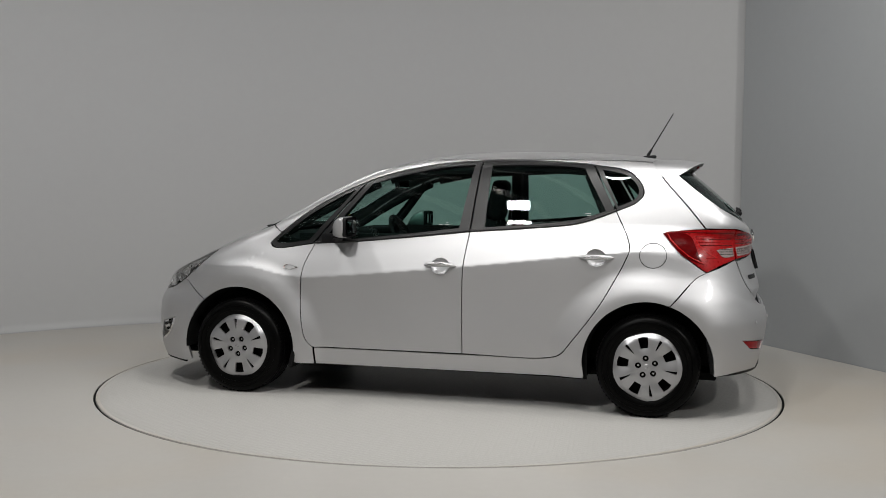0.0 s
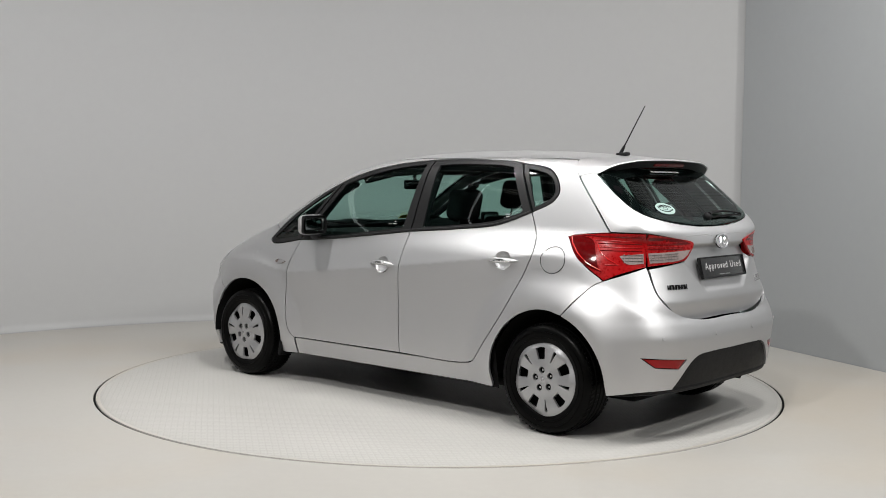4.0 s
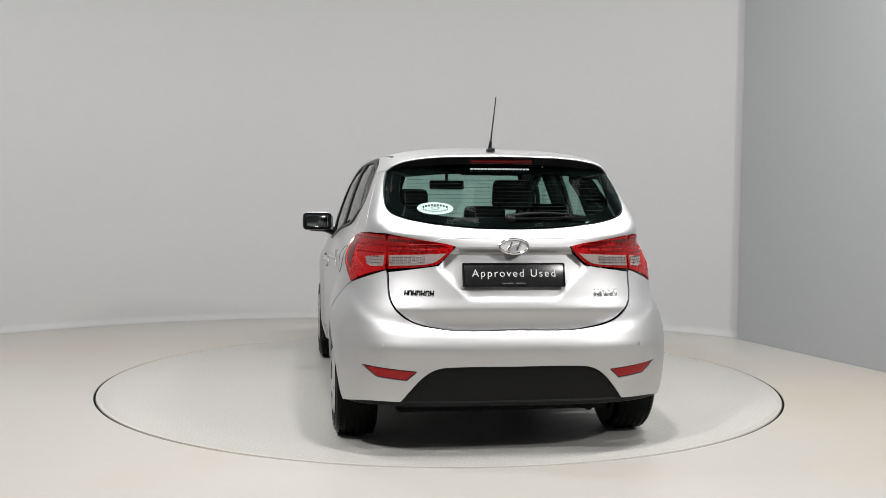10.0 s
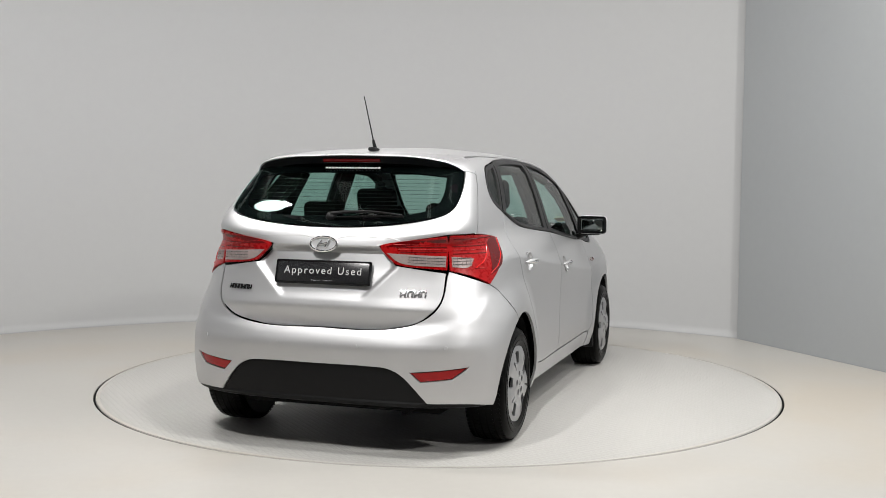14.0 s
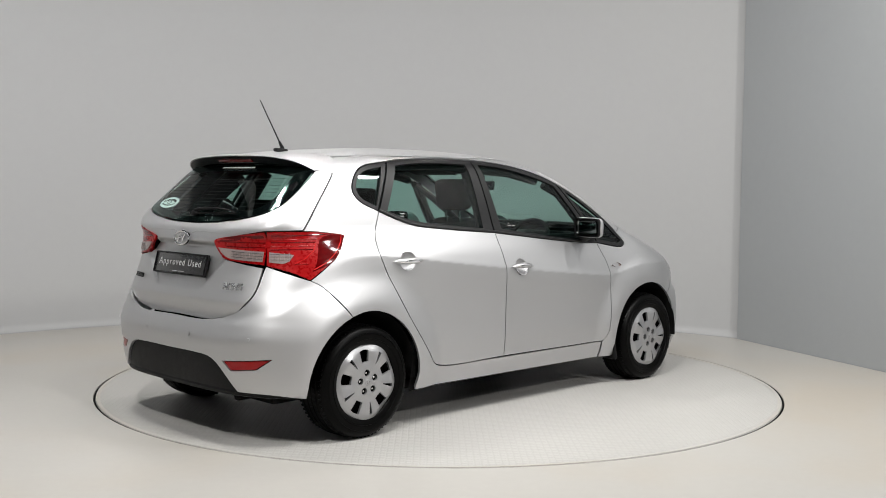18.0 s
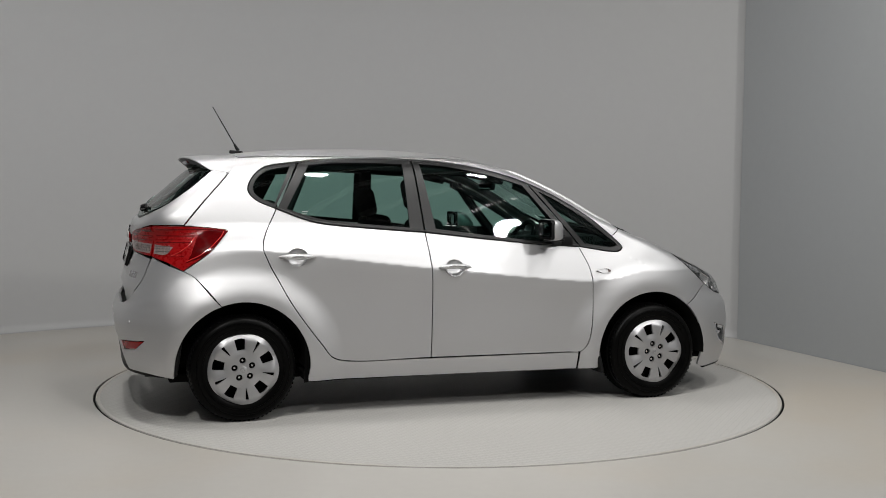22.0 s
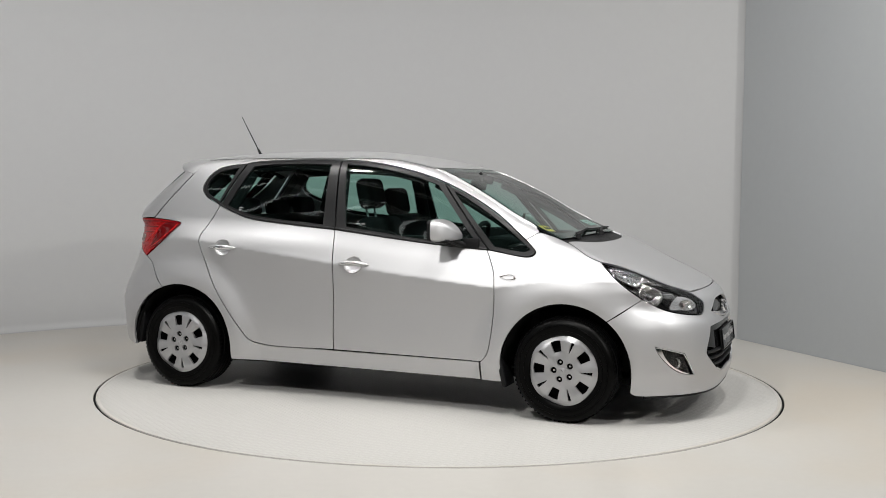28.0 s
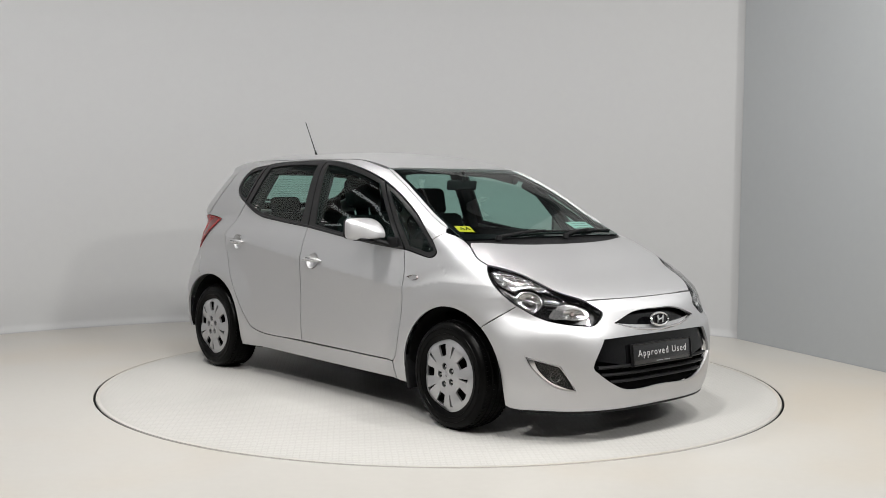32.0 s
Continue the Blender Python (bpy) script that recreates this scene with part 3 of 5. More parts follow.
for side, s in SIDES:
    panel("side_frame", side, outline_side, PAINT, car, step=.018)
    fender = panel("front_fender", side, outline_fender, PAINT, car, step=.015, gap=.0022)
    door_f = panel("front_door", side, outline_fdoor, PAINT, car, step=.013, holes=[cup_hole(-.0425, .861)])
    door_r = panel("rear_door", side, outline_rdoor, PAINT, car, step=.013, holes=[cup_hole(-.995, .938)])
    panel("window_frame", side, frame_f, TRIM, car, gap=.001, lift=.001, holes=[glass_f])
    panel("window_frame", side, frame_r, TRIM, car, gap=.001, lift=.001, holes=[glass_r])
    panel("window_frame", side, frame_ff, TRIM, car, gap=.001, lift=.001, holes=[glass_ff])
    panel("window_frame", side, frame_rr, TRIM, car, gap=.001, lift=.001, holes=[glass_rr])
    for nm, gl in (("front_window", glass_f), ("rear_window", glass_r), ("front_quarter_window", glass_ff), ("rear_quarter_window", glass_rr)):
        panel(nm, side, gl, GLASS, car, gap=-.004, lift=-.006, thick=.003, step=.05)

# roof, bonnet and screens
outline_roof = [(.397, 0), (.394, .3), (.385, .549, 1), (.15, .549)] + [(x, .549) for x in (-.1, -.5, -.9, -1.1)] + [(-1.30, .545, 1), (-1.34, .3), (-1.35, 0)]
panel("roof", "top", outline_roof + [(x, -y, *k) for x, y, *k in outline_roof[-2:0:-1]], PAINT, car, step=.045)
half_hood = [(1.375, 0), (1.352, .4), (1.275, .672, 1)] + HOOD_EDGE[:-1] + LAMP_EDGE + [(1.98, .25), (1.988, 0)]
panel("bonnet", "top", half_hood + [(x, -y, *k) for x, y, *k in half_hood[-2:0:-1]], PAINT, car)
half_cowl = [(1.375, 0), (1.352, .4), (1.275, .672, 1), (1.17, .64, 1), (1.2, .4), (1.23, 0)]
panel("cowl", "top", half_cowl + [(x, -y, *k) for x, y, *k in half_cowl[-2:0:-1]], PLASTIC, car, lift=-.012, gap=-.004)
half_ws = [(0, 1.465), (.3, 1.462), (.554, 1.456, 1)] + SCREEN_SIDE + [(.685, 1.065), (.683, 1.048, 1), (.5, 1.050), (0, 1.052)]
ws = half_ws + [(-y, z, *k) for y, z, *k in half_ws[-2:0:-1]]
in_ws = [(0, 1.445), (.28, 1.441), (.525, 1.433, 1), (.55, 1.40), (.575, 1.35), (.605, 1.27), (.625, 1.19), (.635, 1.12), (.635, 1.085, 1), (.5, 1.082), (0, 1.082)]
panel("windscreen_border", "ahead", ws, GLOSSY, car, lift=-.001, thick=.008, holes=[in_ws + [(-y, z, *k) for y, z, *k in in_ws[-2:0:-1]]])
panel("windscreen", "ahead", ws, SCREEN, car, gap=.003, lift=.001, thick=.003, step=.05)

for s in (1, -1):
    edge = lay("ahead", np.array([(s * (y + .004), z) for y, z in curve([(.552, 1.458)] + SCREEN_SIDE, .02, closed=False)]))
    part("pillar_edge", sweep([Vector(q) - Vector(n) * .003 for q, n in zip(edge, normals(edge))], [.006] + [.013] * (len(edge) - 2) + [.006], 10), PAINT, car, at=HOME)

# tail
mirror_tail = lambda pts: [(360 - a, *q) for a, *q in pts]
half_bump = on_tail(seam_tail) + [(130.6, .932, 1), (131.2, .915), (134.7, .783), (141.6, .692), (153.7, .649), (180, .645)]
half_low = [(180, .468), (160, .468), (152.5, .46), (148.5, .43), (140, .289, 1), (128, .283), (on_tail([(-1.6895, .262)])[0][0], .262, 1)] + on_tail(arch(-AXLE, 180, 118, 5))
refl = [(128.1, .47, 1), (145.7, .446, 1), (142.4, .398, 1), (133.2, .413, 1)]
full = half_bump + [(360 - a, *q) for a, *q in half_bump[-2::-1]] + [(360 - a, *q) for a, *q in half_low[:0:-1]] + half_low


def bumper_ledge(uv):
    """The step that the bumper makes below the tailgate, running out towards the corners."""
    a = np.abs(np.degrees(uv[:, 0] / ROUND) - 180)
    top = np.interp(a, [0, 25, 35, 48, 56.5, 62.6], [.625, .632, .642, .679, .74, .809])
    return np.interp(a, [0, 40, 60, 72], [.012, .010, .006, 0]) * smooth(top + .026, top - .024, uv[:, 1]) * smooth(.40, .58, uv[:, 1])


panel("rear_bumper", "tail_round", deg(full), PAINT, car, gap=.0012, step=.02, bulge=bumper_ledge, holes=[deg(refl), deg(mirror_tail(refl))])
for pts in (refl, mirror_tail(refl)):
    panel("rear_reflector", "tail_round", deg(pts), DARKRED, car, gap=.004, lift=-.004, label="dark red rear reflector")
dif = [(140, .289, 1), (148.5, .43), (152.5, .46), (160, .468), (180, .468)]
panel("rear_valance", "tail_round", deg(dif + [(360 - a, *q) for a, *q in dif[-2::-1]] + [(205, .275), (180, .27), (155, .275)]), PLASTIC, car, gap=.001, lift=-.012, thick=.03)
GLASS_EDGE = [(.3, 1.155), (.525, 1.19), (.612, 1.232), (.627, 1.31), (.598, 1.44, 1)]
half_gate = ([(180, .652), (153.7, .654), (146, .671), (141.6, .696), (134.9, .786), (131.6, .925, 1), (149.1, .962, 1), (155.3, 1.055, 1), (131, 1.113, 1)]
             + on_tail([(-1.623, 1.117, 1), (-1.509, 1.254), (-1.365, 1.416, 1)]) + [(103.5, 1.44, 1)] + on_tail(GLASS_EDGE, "behind")[::-1] + [(180, 1.142)])


def plate_recess(uv):
    """The hollow round the plate, deepest under the badge fold."""
    a = np.abs(np.degrees(uv[:, 0] / ROUND) - 180)
    z = uv[:, 1]
    wide = np.interp(z, [.79, .95, 1.05], [19, 32, 33])
    lower = np.clip(.745 - z, 0, .1)
    return -np.interp(z, [.80, .90, 1.04], [.010, .018, .036]) * smooth(0, -3.5, a - wide) * smooth(1.045, 1.030, z) * smooth(.785, .815, z) - .38 * lower


panel("tailgate", "tail_round", deg(half_gate + mirror_tail(half_gate[-2:0:-1])), PAINT, car, step=.012, bulge=plate_recess)
half_glass = [(0, 1.142)] + GLASS_EDGE + [(.3, 1.462), (0, 1.466)]
rg = half_glass + [(-y, z, *k) for y, z, *k in half_glass[-2:0:-1]]
in_rg = [(0, 1.185), (.3, 1.195), (.48, 1.225), (.535, 1.26), (.545, 1.32), (.53, 1.40, 1), (.3, 1.418), (0, 1.42)]


def crown(uv):
    """The rear screen's own curve across and down."""
    return .018 * np.clip(1 - (uv[:, 0] / .63) ** 2, 0, 1) * np.clip(1 - ((uv[:, 1] - 1.19) / np.where(uv[:, 1] > 1.19, .28, .05)) ** 2, 0, 1)


panel("rear_screen_border", "behind", rg, GLOSSY, car, bulge=crown, lift=-.002, thick=.008, holes=[in_rg + [(-y, z, *k) for y, z, *k in in_rg[-2:0:-1]]])
panel("rear_screen", "behind", rg, GLASS, car, bulge=crown, gap=.003, lift=.0005, thick=.003, step=.05)
lamp_out = on_tail([(-1.391, 1.092, 1), (-1.536, 1.108), (-1.623, 1.113)]) + [(130.6, 1.110, 1), (130.6, .934, 1), (122, .90)] + on_tail([(-1.632, .861, 1), (-1.496, .964)])
lamp_in = [(.622, 1.11, 1), (.622, .935, 1), (.378, .966), (.355, .985), (.30, 1.045), (.30, 1.058)]
TAIL_LAMPS, GATE_LAMPS = {}, {}
for s in (1, -1):
    pts = lamp_out if s > 0 else mirror_tail(lamp_out)
    lamp_o = panel("tail_lamp", "tail_round", deg(pts), RED, car, label="red tail lamp wrapping the rear corner", lift=.006)
    TAIL_LAMPS[s] = lamp_o
    lamp_i = panel("tailgate_lamp", "behind", [(s * y, z, *k) for y, z, *k in lamp_in], RED, car, label="red and clear lamp on the tailgate", lift=.006)
    GATE_LAMPS[s] = lamp_i

# nose
lamp_low = [(48.5, .660), (36, .628), (31, .630), (27.6, .676), (27.4, .69)]
half_fb = on_nose(seam_nose) + lamp_low + on_nose([(1.95, .462, 1), (1.98, .25), (1.988, 0)], "top")
half_fl = [(0, .172), (29, .172), (59.9, .178), (on_nose([(1.68, .19)])[0][0], .19, 1)] + on_nose(arch(AXLE, 0, 41, 4))
grille = [(0, .562), (20, .56), (28.1, .554, 1), (31.9, .41), (30.5, .385), (20, .286), (0, .280)]
slot = [(0, .692), (13.2, .684), (23.2, .635, 1), (13, .595), (0, .578)]
fogp = [(53.7, .462, 1), (42.7, .419, 1), (37.6, .289, 1), (43.2, .303), (48.3, .352), (52.2, .418)]
neg = lambda pts: [(-a, *q) for a, *q in pts]
full_n = half_fb + neg(half_fb[-2::-1]) + neg(half_fl[:0:-1]) + half_fl


def chin_ledge(uv):
    """The soft step from below the headlights to the grille."""
    a = np.abs(np.degrees(uv[:, 0] / ROUND))
    top = np.interp(a, [20, 35, 50, 62], [.575, .596, .618, .66])
    return .006 * smooth(top + .016, top - .012, uv[:, 1]) * smooth(.36, .54, uv[:, 1]) * smooth(22, 32, a) * smooth(66, 54, a)


panel("front_bumper", "nose_round", deg(full_n), PAINT, car, gap=.002, step=.02, bulge=chin_ledge, holes=[deg(grille + neg(grille[-2:0:-1])), deg(slot + neg(slot[-2:0:-1])), deg(fogp), deg(neg(fogp))])
lamp_edge_3d = np.concatenate([flat("top", LAMP_EDGE[::-1]), flat("left", [(1.613, .814), (1.733, .723)]), lay("nose_round", np.array(deg(lamp_low)))])
corner_at = (0, 3)
for s in (1, -1):
    heart = (1.45, .35 * s, .55)
    d = lamp_edge_3d * np.array([1, s, 1]) - np.array(heart)
    head = [(BALL * math.atan2(q[1], q[0]), BALL * math.atan2(q[2], math.hypot(q[0], q[1])), *((1,) if k in corner_at else ())) for k, q in enumerate(d)]
    hl = panel("headlight", heart, head, LAMPBODY, car, lift=-.05, gap=-.002, thick=.02, label="clear headlight with chrome reflectors")
    border = curve(head)
    nest(panel("headlight_border", heart, border, GLOSSY, car, lift=-.003, thick=.03, dense=True, holes=[inset(border, .009)], step=.02), hl)
    nest(panel("lens", heart, head, LENS, car, lift=.001, thick=.004, step=.02, gap=.003), hl)
    flip = lambda pts: [(s * u, *q) for u, *q in pts]
    round_ = lambda cu, cv, ru, rv: [(cu + ru * math.cos(a), cv + rv * math.sin(a)) for a in [2 * math.pi * k / 16 for k in range(16)]]

    def bowl_of(cu, cv, ru, rv, depth):
        return lambda uv: -depth * (1 - np.clip(((s * uv[:, 0] - cu) / ru) ** 2 + ((uv[:, 1] - cv) / rv) ** 2, 0, 1))
    nest(panel("facet_reflector", heart, flip([(.690, .358, 1), (.60, .392), (.50, .392), (.40, .366), (.285, .262, 1), (.352, .262), (.415, .279), (.467, .267), (.499, .240), (.55, .252), (.62, .288)]), FACET, car, lift=-.014, thick=.006, step=.012), hl)
    nest(panel("main_reflector", heart, flip(round_(.420, .194, .072, .062)), REFLECTOR, car, lift=-.020, thick=.006, step=.012, bulge=bowl_of(.420, .194, .072, .062, .045)), hl)
    nest(panel("reflector_rim", heart, flip(round_(.420, .194, .076, .066)), DULL, car, gap=.0004, lift=-.016, thick=.006, step=.01, holes=[flip(round_(.420, .194, .070, .060))]), hl)
    nest(panel("lamp_bulb", heart, flip(round_(.412, .186, .017, .015)), DULL, car, lift=-.045, thick=.012, step=.01), hl)
    nest(panel("louvre_block", heart, flip([(.334, .226, 1), (.25, .206, 1), (.258, .166), (.297, .124, 1), (.337, .126), (.358, .143, 1), (.344, .184)]), GLOSSY, car, lift=-.020, thick=.012, step=.02), hl)
    for dv in (0, .012, .024):
        nest(panel("louvre", heart, flip([(.335, .172 + dv, 1), (.262, .168 + dv, 1), (.262, .173 + dv, 1), (.335, .177 + dv, 1)]), DULL, car, lift=-.014, thick=.006, gap=.0005, step=.02), hl)
    turn_hole = [(.248, .126), (.23, .144), (.186, .150), (.145, .138), (.128, .118), (.15, .106), (.2, .104), (.236, .110)]
    nest(panel("chrome_sweep", heart, flip([(.318, .110), (.290, .152), (.242, .179), (.178, .173), (.122, .145), (.112, .115), (.155, .096), (.246, .099)]), DULL, car, lift=-.014, thick=.012, step=.015, holes=[flip(turn_hole)]), hl)
    nest(panel("turn_lamp", heart, flip(turn_hole), REFLECTOR, car, gap=-.003, lift=-.022, thick=.006, step=.012, bulge=bowl_of(.19, .126, .062, .024, .02)), hl)
    nest(panel("turn_bulb", heart, flip(round_(.19, .127, .012, .010)), CLEARLENS, car, lift=-.030, thick=.008, step=.01), hl)
    panel("fog_recess", "nose_round", deg(fogp if s > 0 else neg(fogp)), PLASTIC, car, lift=-.05, gap=-.01)
panel("lower_grille", "nose_round", deg(grille + neg(grille[-2:0:-1])), WELL, car, lift=-.05, gap=-.02)
brow = [(0, .562), (20, .56), (28.1, .554, 1), (30.6, .45, 1), (22, .425), (16, .40, 1), (0, .40)]
panel("grille_brow", "nose_round", deg(brow + neg(brow[-2:0:-1])), GLOSSY, car, lift=-.022, gap=-.006, thick=.02)
panel("upper_slot", "nose_round", deg(slot + neg(slot[-2:0:-1])), GLOSSY, car, lift=-.04, gap=-.02)



# ---- wheels ----
def sheet(outline, holes, step, lift, thick):
    """A flat plate with holes, domed by lift(x, y) and folded back by thick at its edges; in the x-z plane, facing -y."""
    poly = curve(outline, .012) if not isinstance(outline, np.ndarray) else outline
    rings = [poly] + [curve(h, .008) if not isinstance(h, np.ndarray) else h for h in holes]
    lo, hi = poly.min(0), poly.max(0)
    gx, gy = np.meshgrid(np.arange(lo[0], hi[0], step), np.arange(lo[1], hi[1], step))
    g = np.stack([gx.ravel(), gy.ravel()], 1)
    keep = inside(poly, g)
    for h in rings[1:]:
        keep &= ~inside(h, g)
    g = g[keep]
    edge = np.concatenate(rings)
    g = g[np.min(np.linalg.norm(g[:, None] - edge[None], axis=2), axis=1) > step * .45]
    edges, k = [], 0
    for r in rings:
        edges += [(k + i, k + (i + 1) % len(r)) for i in range(len(r))]
        k += len(r)
    v2, _, f2, *_ = delaunay_2d_cdt([Vector(q) for q in np.concatenate([edge, g])], edges, [], 0, 1e-7)
    v2 = np.array([tuple(q) for q in v2])
    f2 = np.array([f for f in f2 if len(f) == 3])
    c = v2[f2].mean(1)
    keep = inside(poly, c)
    for h in rings[1:]:
        keep &= ~inside(h, c)
    f2 = f2[keep]
    h = lift(v2[:, 0], v2[:, 1])
    bm = bmesh.new()
    front = [bm.verts.new((x, -d, z)) for (x, z), d in zip(v2, h)]
    for f in f2:
        bm.faces.new([front[i] for i in f])
    rim_edges = [e for e in bm.edges if len(e.link_faces) == 1]
    got = bmesh.ops.extrude_edge_only(bm, edges=rim_edges)["geom"]
    bmesh.ops.translate(bm, vec=(0, thick, 0), verts=[v for v in got if isinstance(v, bmesh.types.BMVert)])
    return bm


def ring_at(r, a, w):
    return (r * math.cos(a) - w * math.sin(a), r * math.sin(a) + w * math.cos(a))


def wheel_thing():
    """A road wheel with a silver plastic cover, its outer face towards -y, hub at the origin."""
    w = new("wheel")
    prof = [(.198, .004), (.204, -.006), (.222, -.014), (.250, -.0165), (.275, -.013), (.290, -.003), (.2985, .012), (.3035, .035), (.305, .075), (.305, .125), (.3035, .165), (.297, .188), (.270, .205), (.205, .195), (.198, .185)]
    tyre = part("tyre", lathe(prof, 72), RUBBER, w)
    for r, d in ((.232, -.0160), (.262, -.0163)):
        part("sidewall_ridge", lathe([(r - .0022, d + .003), (r, d - .0018), (r + .0022, d + .003)], 72), RUBBER, w)
    for h in (.045, .082, .118, .155):
        part("tread_groove", lathe([(.3062, h - .004), (.3057, h), (.3062, h + .004), (.302, h + .004), (.302, h - .004)], 60), WELL, w)
    bm = bmesh.new()
    for k in range(72):
        a = 2 * math.pi * k / 72
        for h, tw in ((.022, .05), (.063, -.04), (.100, .04), (.137, -.04), (.178, .05)):
            m = Matrix.Rotation(-a, 4, "Y") @ pose(.3030 if .03 < h < .17 else .2995, h, 0) @ Matrix.Rotation(tw * 6, 4, "X") @ Matrix.Diagonal((.006, .028, .011, 1))
            bmesh.ops.create_cube(bm, size=1, matrix=m)
    tr = part("tread", bm, RUBBER, w, smooth_=False)
    tr["kind"] = "stuff"
    part("steel_rim", lathe([(.200, .015), (.185, .03), (.180, .10), (.195, .17), (.2, .18), (.19, .185), (.17, .10), (.17, .06), (.03, .055), (.03, .045), (.172, .045), (.18, .02)], 48), WELL, w)
    part("brake_disc", lathe([(.05, .075), (.135, .075), (.135, .095), (.05, .095)], 40), UNDER, w)
    holes = []
    for k in range(5):
        a = math.pi / 2 + k * 2 * math.pi / 5
        holes.append([(*ring_at(.110, a, -.022), 1), (*ring_at(.172, a, -.031), 1), (*ring_at(.177, a, .0), ), (*ring_at(.172, a, .031), 1), (*ring_at(.110, a, .022), 1)])
        b = a + math.pi / 5
        holes.append([(*ring_at(.108, b, -.002), 1), (*ring_at(.174, b, -.010), 1), (*ring_at(.176, b, .009), 1), (*ring_at(.108, b, .002), 1)])
        holes.append(np.array([ring_at(.052, a, 0)]) + .0185 * np.stack([np.cos(np.arange(14) * math.pi / 7), np.sin(np.arange(14) * math.pi / 7)], 1))
    circle = .2035 * np.stack([np.cos(np.arange(90) * math.pi / 45), np.sin(np.arange(90) * math.pi / 45)], 1)

    def dome(x, z):
        r = np.hypot(x, z)
        a = np.arctan2(z, x) - math.pi / 2
        return .006 + .012 * smooth(.205, .16, r) + .004 * smooth(.12, .06, r) - .005 * smooth(.185, .20, r) + .007 * np.cos(5 * a + math.pi) * smooth(.07, .13, r)
    cover = part("wheel_cover", sheet(circle, holes, .013, dome, .014), ALLOY, w, "silver plastic wheel cover with ten openings", angle=40)
    for k in range(5):
        a = math.pi / 2 + k * 2 * math.pi / 5
        x, z = ring_at(.052, a, 0)
        part("nut_recess", tube(.019, .019, .016, 16, m=pose(x, .004, z, 90)), WELL, w)
        part("wheel_nut", tube(.0085, .0065, .02, 6, .001, m=pose(x, -.004, z, 90)), DULL, w)
    part("centre_badge", lathe([(.0, -.0235), (.017, -.0235), (.020, -.0215), (.0, -.018)], 28), ALLOY, w)
    part("badge_mark", sweep([(-.009, -.0242, -.006), (-.004, -.0245, .006), (.004, -.0245, -.006), (.009, -.0242, .006)], .0014, 6), DULL, w)
    return w


wheel = wheel_thing()
wheel.parent = car
WHEEL_Y = .852
wheel.matrix_basis = HOME @ pose(AXLE, -WHEEL_Y, HUB, 0, -16)
for xa, s, turn_ in ((-AXLE, -1, -7), (AXLE, 1, 32), (-AXLE, 1, -9)):
    copy_thing(wheel, HOME @ pose(xa, s * WHEEL_Y, HUB, 0, turn_, 180 if s > 0 else 0))

# ---- inner body: wells, floor pan, liners ----
for side, s in SIDES:
    for xa in (AXLE, -AXLE):
        secs = []
        for r, y in ((.385, .835), (.375, .80), (.375, .56)):
            secs.append([(xa + r * math.cos(a), s * y, HUB + r * math.sin(a)) for a in [radians(-4 + 188 * k / 24) for k in range(25)]])
        bm = bmesh.new()
        vr = [[bm.verts.new(q) for q in sec] for sec in secs]
        for a, b in zip(vr, vr[1:]):
            for k in range(24):
                bm.faces.new((a[k], a[k + 1], b[k + 1], b[k]))
        bm.faces.new(vr[-1])
        part("wheel_arch_liner", bm, WELL, car, at=HOME)
    # Black sheet behind the panels, added as the shade in their gaps.
    fx = [x for x in np.linspace(-.95, .93, 20)]
    bm = bmesh.new()
    grid = []
    for z in (.20, .45, .75, .97, 1.04):
        row = []
        for x in fx:
            y = float(lay(side, np.array([[x, min(z, 1.25 if x < -.9 else z)]]))[0, 1])
            row.append(bm.verts.new((x, y - s * .03, z)))
        grid.append(row)
    for a, b in zip(grid, grid[1:]):
        for k in range(len(fx) - 1):
            bm.faces.new((a[k], a[k + 1], b[k + 1], b[k]))
    part("gap_shade_liner", bm, WELL, car, at=HOME)
part("floor_pan", box(3.4, 1.12, .05, .01, m=pose(0, 0, .215)), UNDER, car, at=HOME)
part("floor_pan", box(1.86, 1.48, .05, .01, m=pose(-.01, 0, .225)), UNDER, car, at=HOME)
part("front_undertray", box(.42, .95, .03, .01, m=pose(1.78, 0, .2)), UNDER, car, at=HOME)
part("engine_block", box(.7, 1.1, .45, .05, m=pose(1.5, 0, .48)), WELL, car, at=HOME)
part("boot_floor", box(.85, 1.1, .3, .05, m=pose(-1.42, 0, .45)), UNDER, car, at=HOME)
part("bulkhead", box(.06, 1.46, .62, .02, m=pose(1.10, 0, .66)), WELL, car, at=HOME)
part("tail_inner", box(.06, 1.15, .8, .02, m=pose(-1.72, 0, .62)), WELL, car, at=HOME)
part("exhaust", tube(.026, .026, .3, 16, m=pose(-1.68, -.42, .235, 0, 90)), UNDER, car, at=HOME)
part("rear_silencer", box(.22, .5, .16, .05, m=pose(-1.62, -.15, .27)), UNDER, car, at=HOME)
part("axle_beam", tube(.045, .045, 1.2, 16, m=pose(-AXLE, 0, .29, 90)), UNDER, car, at=HOME)
bm = bmesh.new()
head_in = []
for x in np.linspace(-1.28, .30, 14):
    ys = np.linspace(-.53, .53, 9)
    head_in.append(lay("top", np.stack([np.full(9, x), ys], 1)) - np.array([0, 0, .035]))
vr = [[bm.verts.new(q) for q in r] for r in head_in]
for a, b in zip(vr, vr[1:]):
    for k in range(8):
        bm.faces.new((a[k], a[k + 1], b[k + 1], b[k]))
part("headlining", bm, DASH, car, at=HOME)
